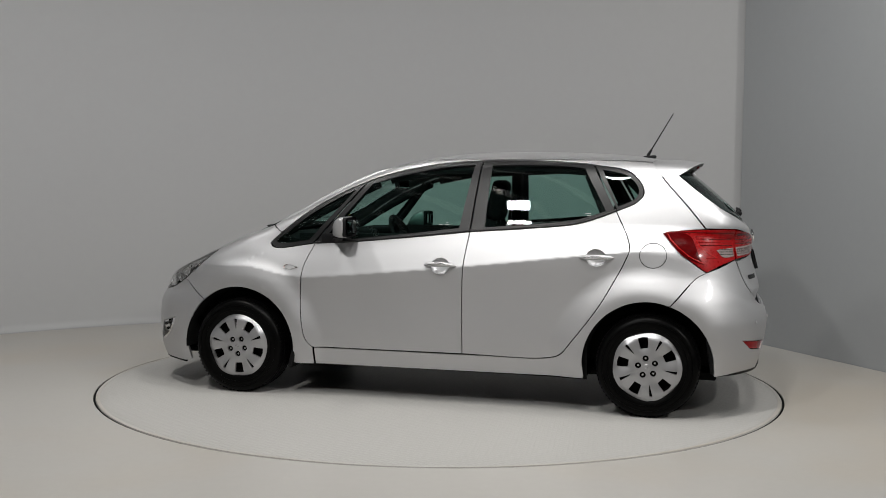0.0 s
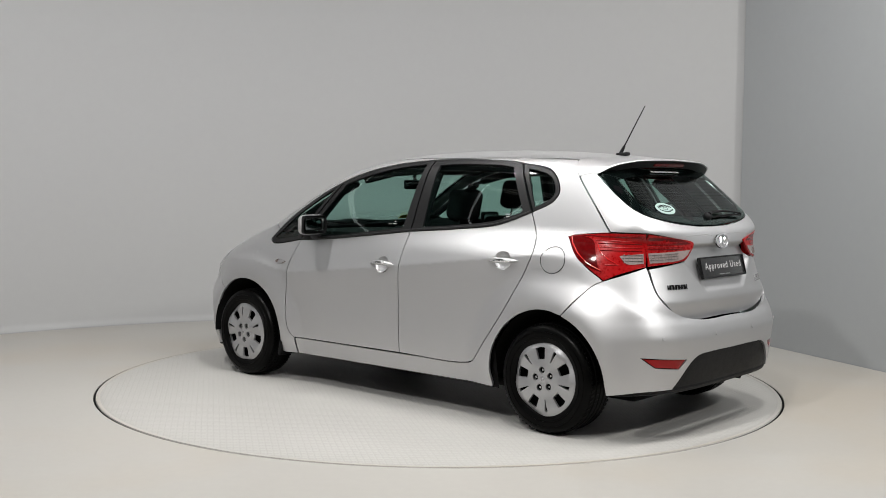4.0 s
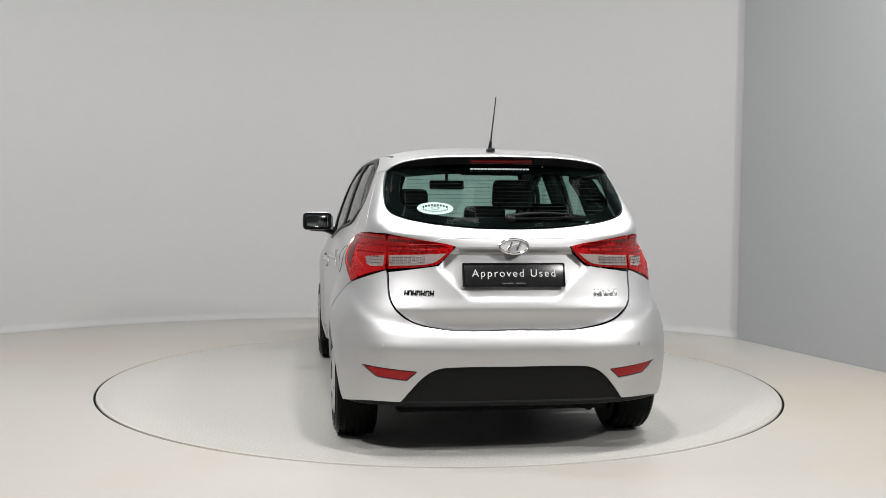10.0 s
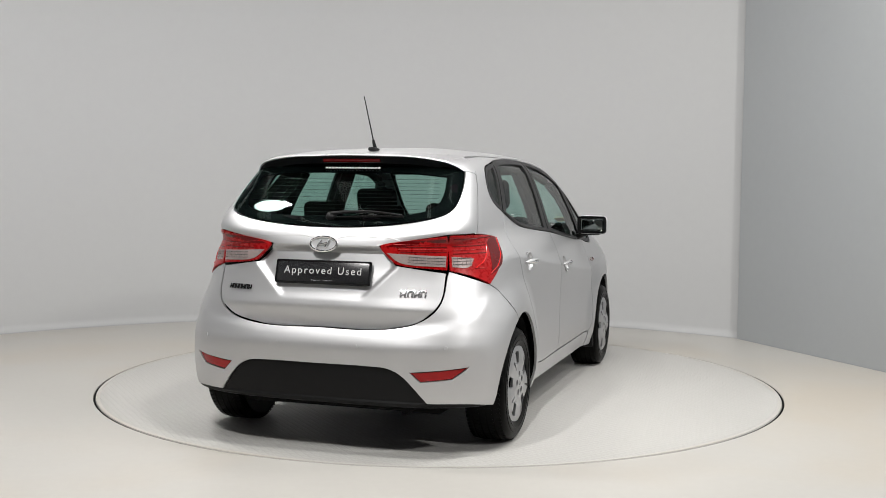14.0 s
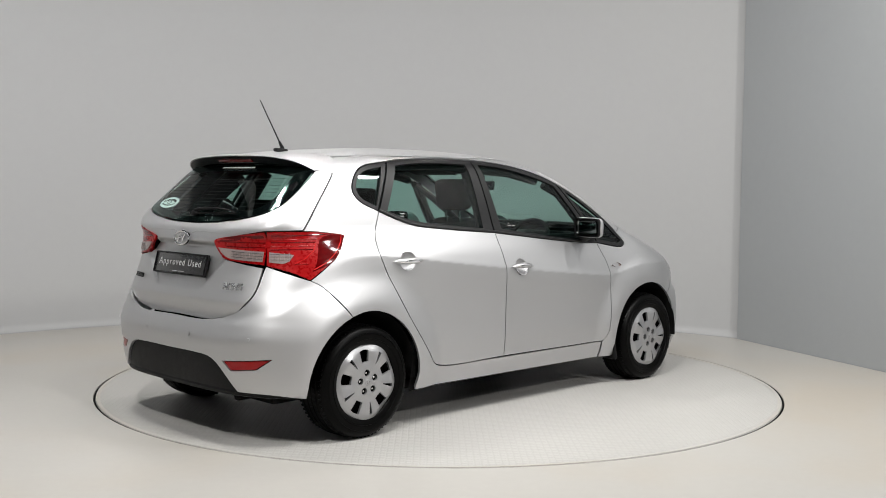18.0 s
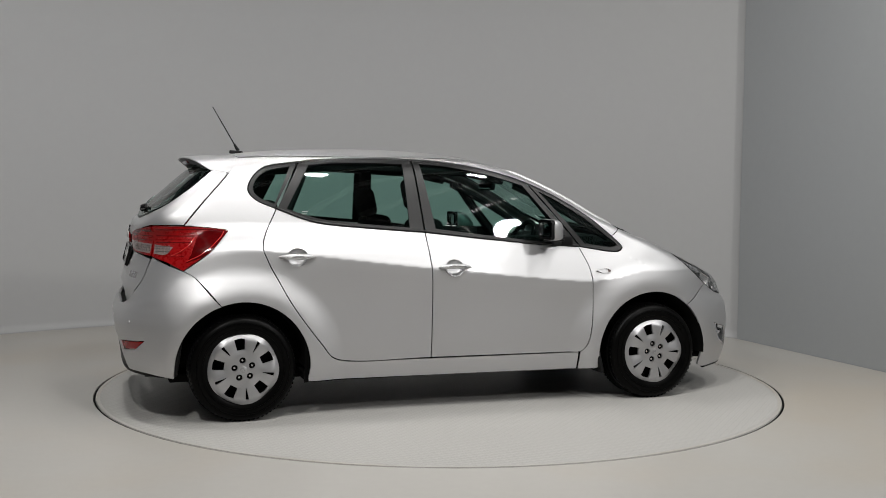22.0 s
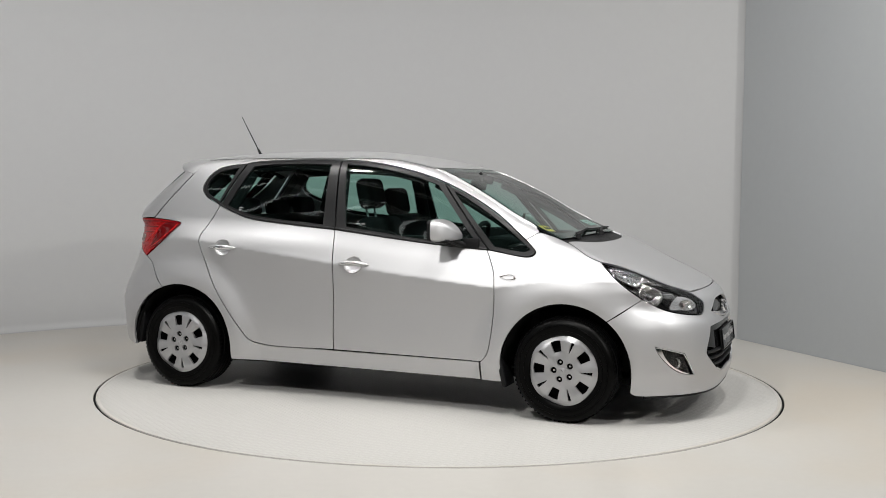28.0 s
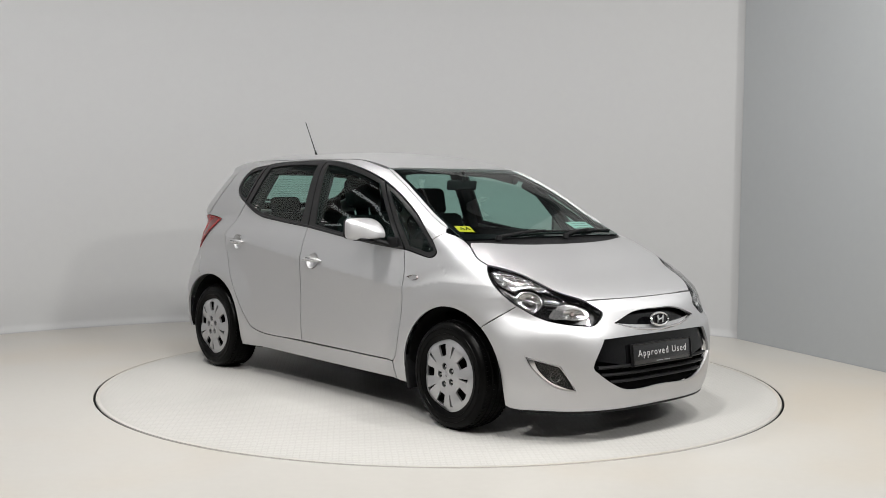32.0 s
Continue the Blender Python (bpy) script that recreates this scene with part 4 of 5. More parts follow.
# pillars inside
for side, s in SIDES:
    def inner(x, z, d=.045):
        return Vector((x, float(lay(side, np.array([[x, z]]))[0, 1]) - s * d, z))
    part("pillar_trim", sweep([inner(-.22, 1.02, .065), inner(-.23, 1.25, .065), inner(-.25, 1.46, .065)], [.05, .045, .045], 8), DASH, car, at=HOME)
    part("pillar_trim", sweep([inner(1.04, 1.03, .05), inner(.86, 1.14, .06), inner(.64, 1.26, .06), inner(.42, 1.36, .06)], .024, 8), DASH, car, at=HOME)
    part("pillar_trim", sweep([inner(.80, .98), inner(.64, 1.16), inner(.48, 1.36)], .02, 8), DASH, car, at=HOME)
    part("pillar_trim", sweep([inner(-1.06, 1.15, .065), inner(-.99, 1.3, .065), inner(-.93, 1.43, .065)], .042, 8), DASH, car, at=HOME)
    part("pillar_trim", sweep([inner(-1.46, 1.12, .10), inner(-1.32, 1.28, .11), inner(-1.18, 1.42, .12)], .06, 8), DASH, car, at=HOME)
    part("grab_rail", sweep([inner(-1.2, 1.43, .06), inner(-.6, 1.475, .06), inner(.1, 1.44, .06), inner(.35, 1.39, .06)], .028, 8), DASH, car, at=HOME)
    part("door_trim", box(1.62, .05, .5, .02, m=pose(-.15, s * .735, .80, s * 4)), DASH, car, at=HOME)


# ---- seats and controls ----
def rounded(sx, sy, sz, bevel, m, squash=0.0):
    bm = box(sx, sy, sz, bevel, 4)
    for v in bm.verts:
        v.co.x -= squash * (v.co.y / (sy / 2)) ** 2 * sx
    bmesh.ops.transform(bm, matrix=m, verts=bm.verts)
    return bm


def seat(y, x, top, name="front_seat"):
    st = new(name)
    st.parent = car
    st.matrix_basis = HOME
    part("cushion", rounded(.5, .48, .16, .05, pose(x + .32, y, .52, 0, -8)), CLOTH, st)
    part("backrest", rounded(.15, .47, .62, .06, pose(x + .05, y, .84, 0, -15), -.2), CLOTH, st)
    part("headrest", rounded(.10, .27, .20, .045, pose(x - .075, y, top - .105, 0, -12), -.25), CLOTH, st)
    for d in (-.06, .06):
        part("headrest_post", tube(.007, .007, .16, 10, m=pose(x - .06, y + d, top - .22, 0, -12)), DULL, st)
    return st


seat(-.36, -.10, 1.40)
seat(.36, -.24, 1.335)
bench = new("rear_bench")
bench.parent = car
bench.matrix_basis = HOME
part("cushion", rounded(.5, 1.25, .18, .05, pose(-.72, 0, .53, 0, -6)), CLOTH, bench)
part("backrest", rounded(.16, 1.25, .62, .06, pose(-1.0, 0, .84, 0, -16)), CLOTH, bench)
for y, tp in ((-.38, 1.26), (0, 1.245), (.38, 1.26)):
    part("headrest", rounded(.09, .24, .13, .04, pose(-1.10, y, tp - .07, 0, -12), -.2), CLOTH, bench)
part("parcel_shelf", box(.48, 1.1, .03, .008, m=pose(-1.38, 0, 1.06)), DASH, car, at=HOME)
bm = loft([[(.78, y, .80), (.74, y, .93), (.80, y, 1.0 - .05 * y * y), (1.0, y, 1.035 - .06 * y * y), (1.16, y, 1.03 - .07 * y * y), (1.16, y, .80)] for y in (-.70, -.45, -.2, 0, .2, .45, .70)])
part("dashboard", bm, DASH, car, at=HOME)
part("instrument_hood", rounded(.18, .34, .07, .03, pose(.80, -.36, 1.01)), DASH, car, at=HOME)
part("centre_console", box(.5, .22, .3, .04, m=pose(.62, 0, .70, 0, 12)), DASH, car, at=HOME)
wheel_s = new("steering_wheel")
wheel_s.parent = car
wheel_s.matrix_basis = HOME @ pose(.56, -.36, .96, 0, -62)
bm = bmesh.new()
rr = [[bm.verts.new(((.182 + .016 * math.cos(b)) * math.cos(a), (.182 + .016 * math.cos(b)) * math.sin(a), .016 * math.sin(b))) for b in [2 * math.pi * j / 8 for j in range(8)]] for a in [2 * math.pi * i / 36 for i in range(36)]]
for i in range(36):
    for j in range(8):
        bm.faces.new((rr[i][j], rr[(i + 1) % 36][j], rr[(i + 1) % 36][(j + 1) % 8], rr[i][(j + 1) % 8]))
part("rim", bm, DASH, wheel_s)
part("boss", rounded(.12, .17, .05, .02, pose(0, 0, 0)), DASH, wheel_s)
for a in (90, -90, 180):
    part("spoke", box(.17, .035, .014, .004, m=pose(0, 0, 0, 0, 0, a) @ pose(.09, 0, 0)), DULL, wheel_s)
mirror_in = new("interior_mirror")
mirror_in.parent = car
mirror_in.matrix_basis = HOME @ pose(.47, -.012, 1.357, 0, 6)
part("case", rounded(.03, .25, .065, .013, pose(0, 0, 0)), DASH, mirror_in)
part("mirror_glass", box(.002, .235, .052, m=pose(-.016, 0, 0)), MIRROR, mirror_in)
part("stem", sweep([(.01, 0, .02), (.02, 0, .06), (.0, 0, .085)], .012, 8), DASH, mirror_in)
for s in (1, -1):
    part("sun_visor", rounded(.15, .42, .018, .008, pose(.27, s * .30, 1.455, 0, 16)), DASH, car, at=HOME)


# ---- outside fittings ----
def handle_set(side, s, x, z):
    """A pull handle over a cupped recess, set on the door."""
    m = spot(side, x, z)
    h = new("door_handle")
    h.parent = car
    h.matrix_basis = m
    ring = [(.058 * math.cos(a), .051 * math.sin(a)) for a in [2 * math.pi * k / 28 for k in range(28)]]
    bm = bmesh.new()
    prev = None
    for sc, d in ((1.04, .0012), (.98, -.0005), (.95, -.008), (.80, -.017), (.5, -.021), (.2, -.022)):
        row = [bm.verts.new((u * sc, v * sc - .002, d)) for u, v in ring]
        if prev:
            for k in range(28):
                bm.faces.new((prev[k], prev[(k + 1) % 28], row[(k + 1) % 28], row[k]))
        prev = row
    bm.faces.new(prev)
    part("handle_cup", bm, PAINT, h)
    secs = []
    for k in range(15):
        u = -1 + 2 * k / 14
        hh = .0150 * (1 - abs(u) ** 2.6) ** .6 + .0008
        out = .006 + .026 * (1 - u * u)
        th_ = .006 + .006 * (1 - u * u)
        secs.append([(.105 * u, hh * math.cos(a), out + th_ * math.sin(a)) for a in [2 * math.pi * j / 12 for j in range(12)]])
    grip = part("grip", loft(secs), PAINT, h)
    # Thin black bar along the grip, above the bright strips.
    part("dark_grip_line", sweep([(.088 * u, .0042, .0150 + .0275 * (1 - u * u)) for u in (-1, -.6, -.2, .2, .6, 1)], [.0008, .0022, .0028, .0028, .0022, .0008], 6), TRIM, h)
    part("chrome_strip", sweep([(.094 * u, -.0045, .0155 + .0265 * (1 - u * u)) for u in (-1, -.6, -.2, .2, .6, 1)], [.001, .004, .005, .005, .004, .001], 8), CHROME, h)
    part("chrome_strip", sweep([(.100 * u, -.012 * (1 - u * u) ** .5, .008 + .024 * (1 - u * u)) for u in (-1, -.6, -.2, .2, .6, 1)], [.001, .003, .003, .003, .003, .001], 8), CHROME, h)
    if s > 0 or x > -.5:
        part("lock_cap", tube(.008, .007, .004, 16, m=pose((-.07 if side == "left" else .07) * (1 if x > -.5 else 1), .0, .021)), DULL, h)


def door_mirror(side, s):
    m = new("door_mirror")
    m.parent = car
    m.matrix_basis = HOME
    secs = []
    for x, cy, sy, cz, sz in ((.536, .908, .100, 1.092, .061), (.540, .908, .105, 1.092, .065), (.56, .906, .106, 1.091, .065), (.585, .896, .100, 1.088, .061), (.61, .880, .086, 1.082, .052),
                              (.634, .858, .064, 1.072, .039), (.650, .838, .042, 1.062, .026), (.66, .822, .022, 1.056, .014)):
        ring = []
        for j in range(28):
            a = 2 * math.pi * j / 28
            c_, s_ = math.cos(a), math.sin(a)
            ring.append((x, s * (cy + sy * math.copysign(abs(c_) ** .42, c_)), cz + sz * math.copysign(abs(s_) ** .42, s_)))
        secs.append(ring)
    shell = part("shell", loft(secs), PAINT, m)
    part("mirror_glass", rounded(.006, .165, .090, .02, pose(.5310, s * .910, 1.092)), MIRROR, m)
    part("glass_surround", rounded(.010, .200, .120, .024, pose(.5355, s * .908, 1.092)), PLASTIC, m)
    part("lower_case", rounded(.09, .13, .018, .008, pose(.585, s * .892, 1.027, s * 3)), PLASTIC, m)
    part("arm", sweep([(.655, s * .775, 1.0), (.63, s * .82, 1.018), (.605, s * .87, 1.035)], [.034, .03, .026], 10, .6), PLASTIC, m)
    part("sail_panel", box(.10, .012, .06, .004, m=pose(.71, s * .785, 1.015)), PLASTIC, m)


for side, s in SIDES:
    handle_set(side, s, -.10 + .0575, .863)
    handle_set(side, s, -.90 - .095 + .0, .940)
    door_mirror(side, s)
    rep = spot(side, .955, .824, .002)
    r_ = part("side_repeater", sheet([(-.048, 0, 1), (0, .014), (.05, .004), (.035, -.012), (0, -.014)], [], .012, lambda x, z: .006 - 3 * x * x, .01), CLEARLENS, car, "clear side repeater",
              at=rep @ pose(0, 0, 0, 90) @ (Matrix.Identity(4) if s < 0 else Matrix.Diagonal((-1, 1, 1, 1))))
    # belt strips, sill step and arch lips
    for pts in (belt_f, belt_r):
        dense = curve([(x, z + .006, *k) for x, z, *k in pts], .04, closed=False)
        P = lay(side, dense)
        part("belt_strip", sweep([Vector(q) + Vector(n) * .004 for q, n in zip(P, normals(P))], .007, 8), TRIM, car, at=HOME)
    # mud flaps
    part("mud_flap", rounded(.045, .13, .25, .012, pose(-1.672, s * .745, .395, 0, 8)), PLASTIC, car, at=HOME)
    part("mud_flap", rounded(.03, .16, .20, .012, pose(.93, s * .775, .275, 0, -14)), PLASTIC, car, at=HOME)
    # seam of the fuel flap
fuel = np.array([(-1.327 + .078 * math.cos(a), .957 + .072 * math.sin(a)) for a in [2 * math.pi * k / 48 for k in range(48)]])
P = lay("left", fuel)
N = normals(P)
ringp = [Vector(q) + Vector(n) * .0006 for q, n in zip(P, N)]
part("fuel_flap_seam", sweep(ringp + [ringp[0]], .0022, 6), TRIM, car, at=HOME)
panel("fuel_flap", "left", inset(fuel, .003), PAINT, car, lift=.0015, thick=.003, dense=True, step=.02)

# lips round the wheel arches, below the bumpers
LIP_F = lay("nose_round", np.array([(radians(a) * ROUND, .18) for a in np.linspace(-56, 56, 41)]))
LIP_R = lay("tail_round", np.array([(radians(a) * ROUND, .285) for a in np.linspace(119, 241, 41)]))
part("front_lip", sweep([Vector(q) - Vector(n) * .017 + Vector((0, 0, -.014)) for q, n in zip(LIP_F, normals(LIP_F))], .014, 8), PLASTIC, car, at=HOME)
part("rear_lower_lip", sweep([Vector(q) - Vector(n) * .03 + Vector((0, 0, -.012)) for q, n in zip(LIP_R, normals(LIP_R))], .022, 8), PLASTIC, car, at=HOME)

# spoiler over the rear screen
secs_t, secs_u = [], []
SIDE_Z = pchip([(.88, roof_z(-1.302, .545)), (.93, roof_z(-1.302, .545) - .028), (1, 1.418)])
SIDE_X = pchip([(.88, -1.302), (.94, -1.318), (1, -1.362)])
FRONT_Y = pchip([(0, 0), (.5, .30), (.8, .50), (.88, .545)])
FRONT_X = pchip([(0, -1.352), (.5, -1.342), (.8, -1.312), (.88, -1.302)])


def spoiler_front(e):
    """Where the spoiler leaves the car's form: across the roof, then down the flank."""
    if e <= .88:
        q = lay("top", np.array([[float(FRONT_X(e)), float(FRONT_Y(e))]]))
    else:
        q = lay("left", np.array([[float(SIDE_X(e)), float(SIDE_Z(e))]]))
    return Vector(q[0]), Vector(normals(q)[0])


TIP_X = pchip([(0, -1.585), (.5, -1.575), (.8, -1.535), (.92, -1.50), (1, -1.455)])
TIP_Y = pchip([(0, 0), (.5, .31), (.8, .50), (.92, .565), (1, .603)])
TIP_Z = pchip([(0, 1.518), (.5, 1.511), (.8, 1.488), (.92, 1.464), (1, 1.434)])
for k in range(65):
    e = abs(k - 32) / 32
    sg = 1 if k > 32 else -1
    p0, n0 = spoiler_front(e)
    p1 = Vector((float(TIP_X(e)), float(TIP_Y(e)), float(TIP_Z(e))))
    prof = [p0 + Vector((.016, 0, 0)) - n0 * .012]
    for j in range(8):
        u = j / 7
        prof.append(p0.lerp(p1, u) + n0 * (.006 * math.sin(math.pi * u) + .0005))
    prof += [p1 + Vector((-.003, 0, -.004)), p1 + Vector((.004, 0, -.008)), p1 + Vector((.05, -.006, -.012)), p0.lerp(p1, .4) + Vector((0, -.012, -.03)), p0 - n0 * .022]
    secs_t.append([(q.x, sg * max(0, q.y), q.z) for q in prof])
    low = [p1 + Vector((.004, -.002, -.0085)), p1 + Vector((.050, -.012, -.044)), p1 + Vector((.09, -.014, -.03)), p1 + Vector((.05, -.008, -.013))]
    secs_u.append([(q.x, sg * max(0, q.y), q.z) for q in low])
spoiler = part("spoiler", loft(secs_t), PAINT, car, "silver roof spoiler over the rear screen", at=HOME, angle=30)
nest(part("spoiler_lining", loft(secs_u), TRIM, car, "black underside of the spoiler", at=HOME), spoiler)
half_sp = [(0, 1.466), (.3, 1.462), (.585, 1.44, 1), (.55, 1.475), (.3, 1.492), (0, 1.496)]
panel("spoiler_underside", "behind", half_sp + [(-y, z, *k) for y, z, *k in half_sp[-2:0:-1]], GLOSSY, car, lift=.004, thick=.01)
brake = part("high_brake_lamp", rounded(.026, .33, .022, .006, pose(-1.548, 0, 1.489, 0, -25)), DEEPRED, car, "dark red high brake lamp", at=HOME)

# aerial
aerial = new("aerial")
aerial.parent = car
aerial.matrix_basis = HOME
part("base", rounded(.085, .04, .022, .009, pose(-1.24, 0, roof_z(-1.24, 0) + .008, 0, 4)), PLASTIC, aerial)
part("collar", sweep([(-1.225, 0, 1.562), (-1.25, 0, 1.605)], [.012, .007], 10), PLASTIC, aerial)
part("rod", sweep([(-1.25, 0, 1.605), (-1.385, 0, 1.838)], [.0042, .0028], 8), PLASTIC, aerial)

# rear wiper and screen wipers
rw = new("rear_wiper")
rw.parent = car
rw.matrix_basis = HOME


def glass_back(y, z, d):
    p = lay("behind", np.array([[y, z]]))
    return Vector(p[0]) + Vector(normals(p)[0]) * d


part("pivot_cap", rounded(.045, .05, .035, .014, Matrix.Translation(glass_back(.0, 1.182, .02)) @ pose(0, 0, 0, 0, -45)), PLASTIC, rw)
part("arm", sweep([glass_back(y, z, .034) for y, z in ((0, 1.185), (-.08, 1.195), (-.2, 1.199), (-.30, 1.193), (-.39, 1.183))], [.014, .012, .008, .006, .005], 8, .7), PLASTIC, rw)
part("blade", sweep([glass_back(y, z, .026) for y, z in ((-.02, 1.172), (-.15, 1.178), (-.3, 1.182), (-.395, 1.180))], .006, 6), RUBBER, rw)


def glass_front(y, z, d):
    p = lay("ahead", np.array([[y, z]]))
    return Vector(p[0]) + Vector(normals(p)[0]) * d


for k, (y0, y1, y2) in enumerate(((.45, .0, -.42), (-.12, -.40, -.62))):
    wp = new("screen_wiper")
    wp.parent = car
    wp.matrix_basis = HOME
    ya, yb, yc = -y0, -y1, -y2
    part("arm", sweep([glass_front(ya, 1.050, .012), glass_front((ya + yb) / 2, 1.062, .022), glass_front(yb, 1.074, .018)], [.011, .008, .005], 8), PLASTIC, wp)
    part("blade", sweep([glass_front(ya * .8 + yb * .2, 1.064, .008), glass_front(yb, 1.075, .009), glass_front(yc, 1.070, .008)], .006, 6), PLASTIC, wp)
    part("pivot_cap", tube(.02, .015, .03, 14, .003, m=Matrix.Translation(glass_front(ya, 1.048, .010))), PLASTIC, wp)


# ---- lamps ----
for s in (1, -1):
    mt = (lambda p: p) if s > 0 else mirror_tail
    out_l, in_l = TAIL_LAMPS[s], GATE_LAMPS[s]

    def round_bar(name, mat, top, kind, pts, r, lift):
        pr = lay(kind, np.array(pts))
        nest(part(name, sweep([Vector(q) + Vector(n) * lift for q, n in zip(pr, normals(pr))], r, 6), mat, car, at=HOME), top)
    ang = lambda a: radians(a if s > 0 else 360 - a) * ROUND
    nest(panel("clear_window", "tail_round", deg(mt([(120.8, .992, 1), (129.6, 1.006, 1), (129.6, .952, 1), (123.5, .950)])), CLEARLENS, car, lift=.0085, gap=.001, thick=.004, label="clear part of the tail lamp"), out_l)
    nest(panel("clear_window", "behind", [(s * y, z, *k) for y, z, *k in [(.612, 1.008, 1), (.612, .952, 1), (.40, .974), (.335, 1.022, 1)]], CLEARLENS, car, lift=.0085, gap=.001, thick=.004, label="clear part of the tail lamp"), in_l)
    nest(panel("dark_field", "tail_round", deg(mt([(99.5, 1.085, 1), (106, 1.092), (111, 1.07), (112.5, 1.0), (113.5, .94), (115, .905, 1), (107, .955)])), DEEPRED, car, lift=.0075, gap=.001, thick=.003, label="deep red shaded lens field"), out_l)
    nest(panel("dark_field", "behind", [(s * y, z, *k) for y, z, *k in [(.612, 1.094, 1), (.612, 1.080, 1), (.40, 1.052), (.325, 1.050, 1), (.40, 1.078)]], DEEPRED, car, lift=.0072, gap=.001, thick=.003, label="deep red shaded lens field"), in_l)
    for zz in (.966, .981, .995):
        round_bar("lamp_rib", LAMPBODY, out_l, "tail_round", [[ang(a), zz] for a in np.linspace(122, 129.3, 5)], .0016, .010)
    for zz in (.968, .982, .996):
        round_bar("lamp_rib", LAMPBODY, in_l, "behind", [[s * y, zz + (.61 - y) * .05] for y in np.linspace(.44, .608, 6)], .0015, .010)
    for y in np.linspace(.45, .60, 9):
        round_bar("flute", CLEARLENS, in_l, "behind", [[s * y, .962 + (.61 - y) * .05], [s * y, .985], [s * y, 1.004]], .0022, .009)
    for a in (122.6, 124.2, 125.8, 127.4, 129):
        round_bar("flute", CLEARLENS, out_l, "tail_round", [[ang(a), .956], [ang(a), .98], [ang(a), 1.0]], .0022, .009)
    for zz, a0, a1, m_ in ((1.094, 106, 129, DEEPRED), (1.072, 112, 129, RED), (1.055, 113, 129, DEEPRED), (1.036, 113.5, 129, RED), (1.018, 114, 129, DEEPRED), (.945, 116, 121, RED)):
        round_bar("lens_rib", m_, out_l, "tail_round", [[ang(a), zz] for a in np.linspace(a0, a1, 9)], .0028, .006)
    for zz, m_ in ((1.028, DEEPRED), (1.040, RED), (1.052, DEEPRED), (1.064, RED)):
        round_bar("lens_rib", m_, in_l, "behind", [[s * y, zz] for y in np.linspace(.37 + (1.06 - zz), .612, 7)], .0026, .006)

    # Brighter red arcs along the lens.
    round_bar("bright_arc", BRIGHTRED, out_l, "tail_round", [[ang(a), z] for a, z in ((101.5, 1.082), (102.5, 1.05), (105.5, 1.0), (109.5, .952), (114.5, .915))], .0034, .0075)
    round_bar("bright_arc", BRIGHTRED, out_l, "tail_round", [[ang(a), z] for a, z in ((113, 1.045), (114, 1.01), (117, .972), (121, .944))], .003, .0075)

    def at_nose(a, z, lift):
        return spot("nose_round", radians(s * a) * ROUND, z, lift)

    def bowl(r, depth):
        return lathe([(r, 0), (r * .93, depth * .35), (r * .7, depth * .75), (r * .3, depth), (.001, depth)], 28, closed=False)

    def cup(name, a, z, lift, r, depth, mat, sz=1.0):
        m = at_nose(a, z, lift)
        mm = Matrix.Translation(m.translation) @ pose(0, 0, 0, 0, 0, 90 + s * 35) @ Matrix.Diagonal((1, 1, sz, 1))
        return part(name, bowl(r, depth), mat, car, at=mm)
    # fog lamp: bright frame, dark lens
    mf = (lambda p: p) if s > 0 else neg
    fog = panel("fog_lens", "nose_round", deg(mf([(51.2, .447, 1), (43.4, .414, 1), (38.8, .297, 1), (43.0, .312), (47.3, .352), (50.5, .405)])), LENS, car, lift=-.008, thick=.003, label="clear fog lamp lens")
    nest(panel("fog_trim", "nose_round", deg(mf([(53.5, .460, 1), (52.1, .418), (48.2, .353), (43.2, .305), (38, .291, 1), (40.4, .301, 1), (44.0, .322), (46.7, .347), (50.0, .405), (51.0, .447, 1)])), CHROME, car, gap=.0005, lift=-.004, thick=.01, step=.015, label="bright fog lamp trim"), fog)
    prf = lay("nose_round", np.array([[radians(s * a) * ROUND, z] for a, z in ((53.0, .457), (48, .438), (42.9, .417), (40, .352), (38.0, .294))]))
    nest(part("fog_edge", sweep([Vector(q) - Vector(n) * .002 for q, n in zip(prf, normals(prf))], .0028, 8), DULL, car, at=HOME), fog)
    cup("fog_lamp", 44.5, .352, -.030, .034, .03, REFLECTOR)

# grille bars
for zz in (.325, .365, .405):
    w_ = 22 + (zz - .286) * 85
    pr = lay("nose_round", np.array([[radians(a) * ROUND, zz] for a in np.linspace(-min(w_, 30), min(w_, 30), 17)]))
    part("grille_bar", sweep([Vector(q) - Vector(n) * .022 for q, n in zip(pr, normals(pr))], .014, 8, .7), PLASTIC, car, at=HOME)
shelf = [(-21.5, .636, 1), (-13, .622), (0, .612), (13, .622), (21.5, .636, 1), (13, .597), (0, .580), (-13, .597)]
panel("slot_shelf", "nose_round", deg(shelf), PAINT, car, gap=.001, lift=-.012, thick=.02, step=.02)
pr = lay("nose_round", np.array([[radians(a) * ROUND, z] for a, z in [(-22.6, .633), (-13, .597), (0, .581), (13, .597), (22.6, .633)]]))
part("slot_trim", sweep([Vector(q) - Vector(n) * .002 for q, n in zip(pr, normals(pr))], [.002, .006, .007, .006, .002], 8), DULL, car, at=HOME)


# ---- badges, plates, stickers ----
def text_mesh(body, size, name="lettering"):
    cu = bpy.data.curves.new(name, "FONT")
    cu.body, cu.size, cu.align_x, cu.align_y, cu.extrude = body, size, "CENTER", "CENTER", .0006
    cu.space_character = 1.28
    tmp = bpy.data.objects.new(name, cu)
    scene.collection.objects.link(tmp)
    me = bpy.data.meshes.new_from_object(tmp.evaluated_get(bpy.context.evaluated_depsgraph_get()))
    bpy.data.objects.remove(tmp)
    return me


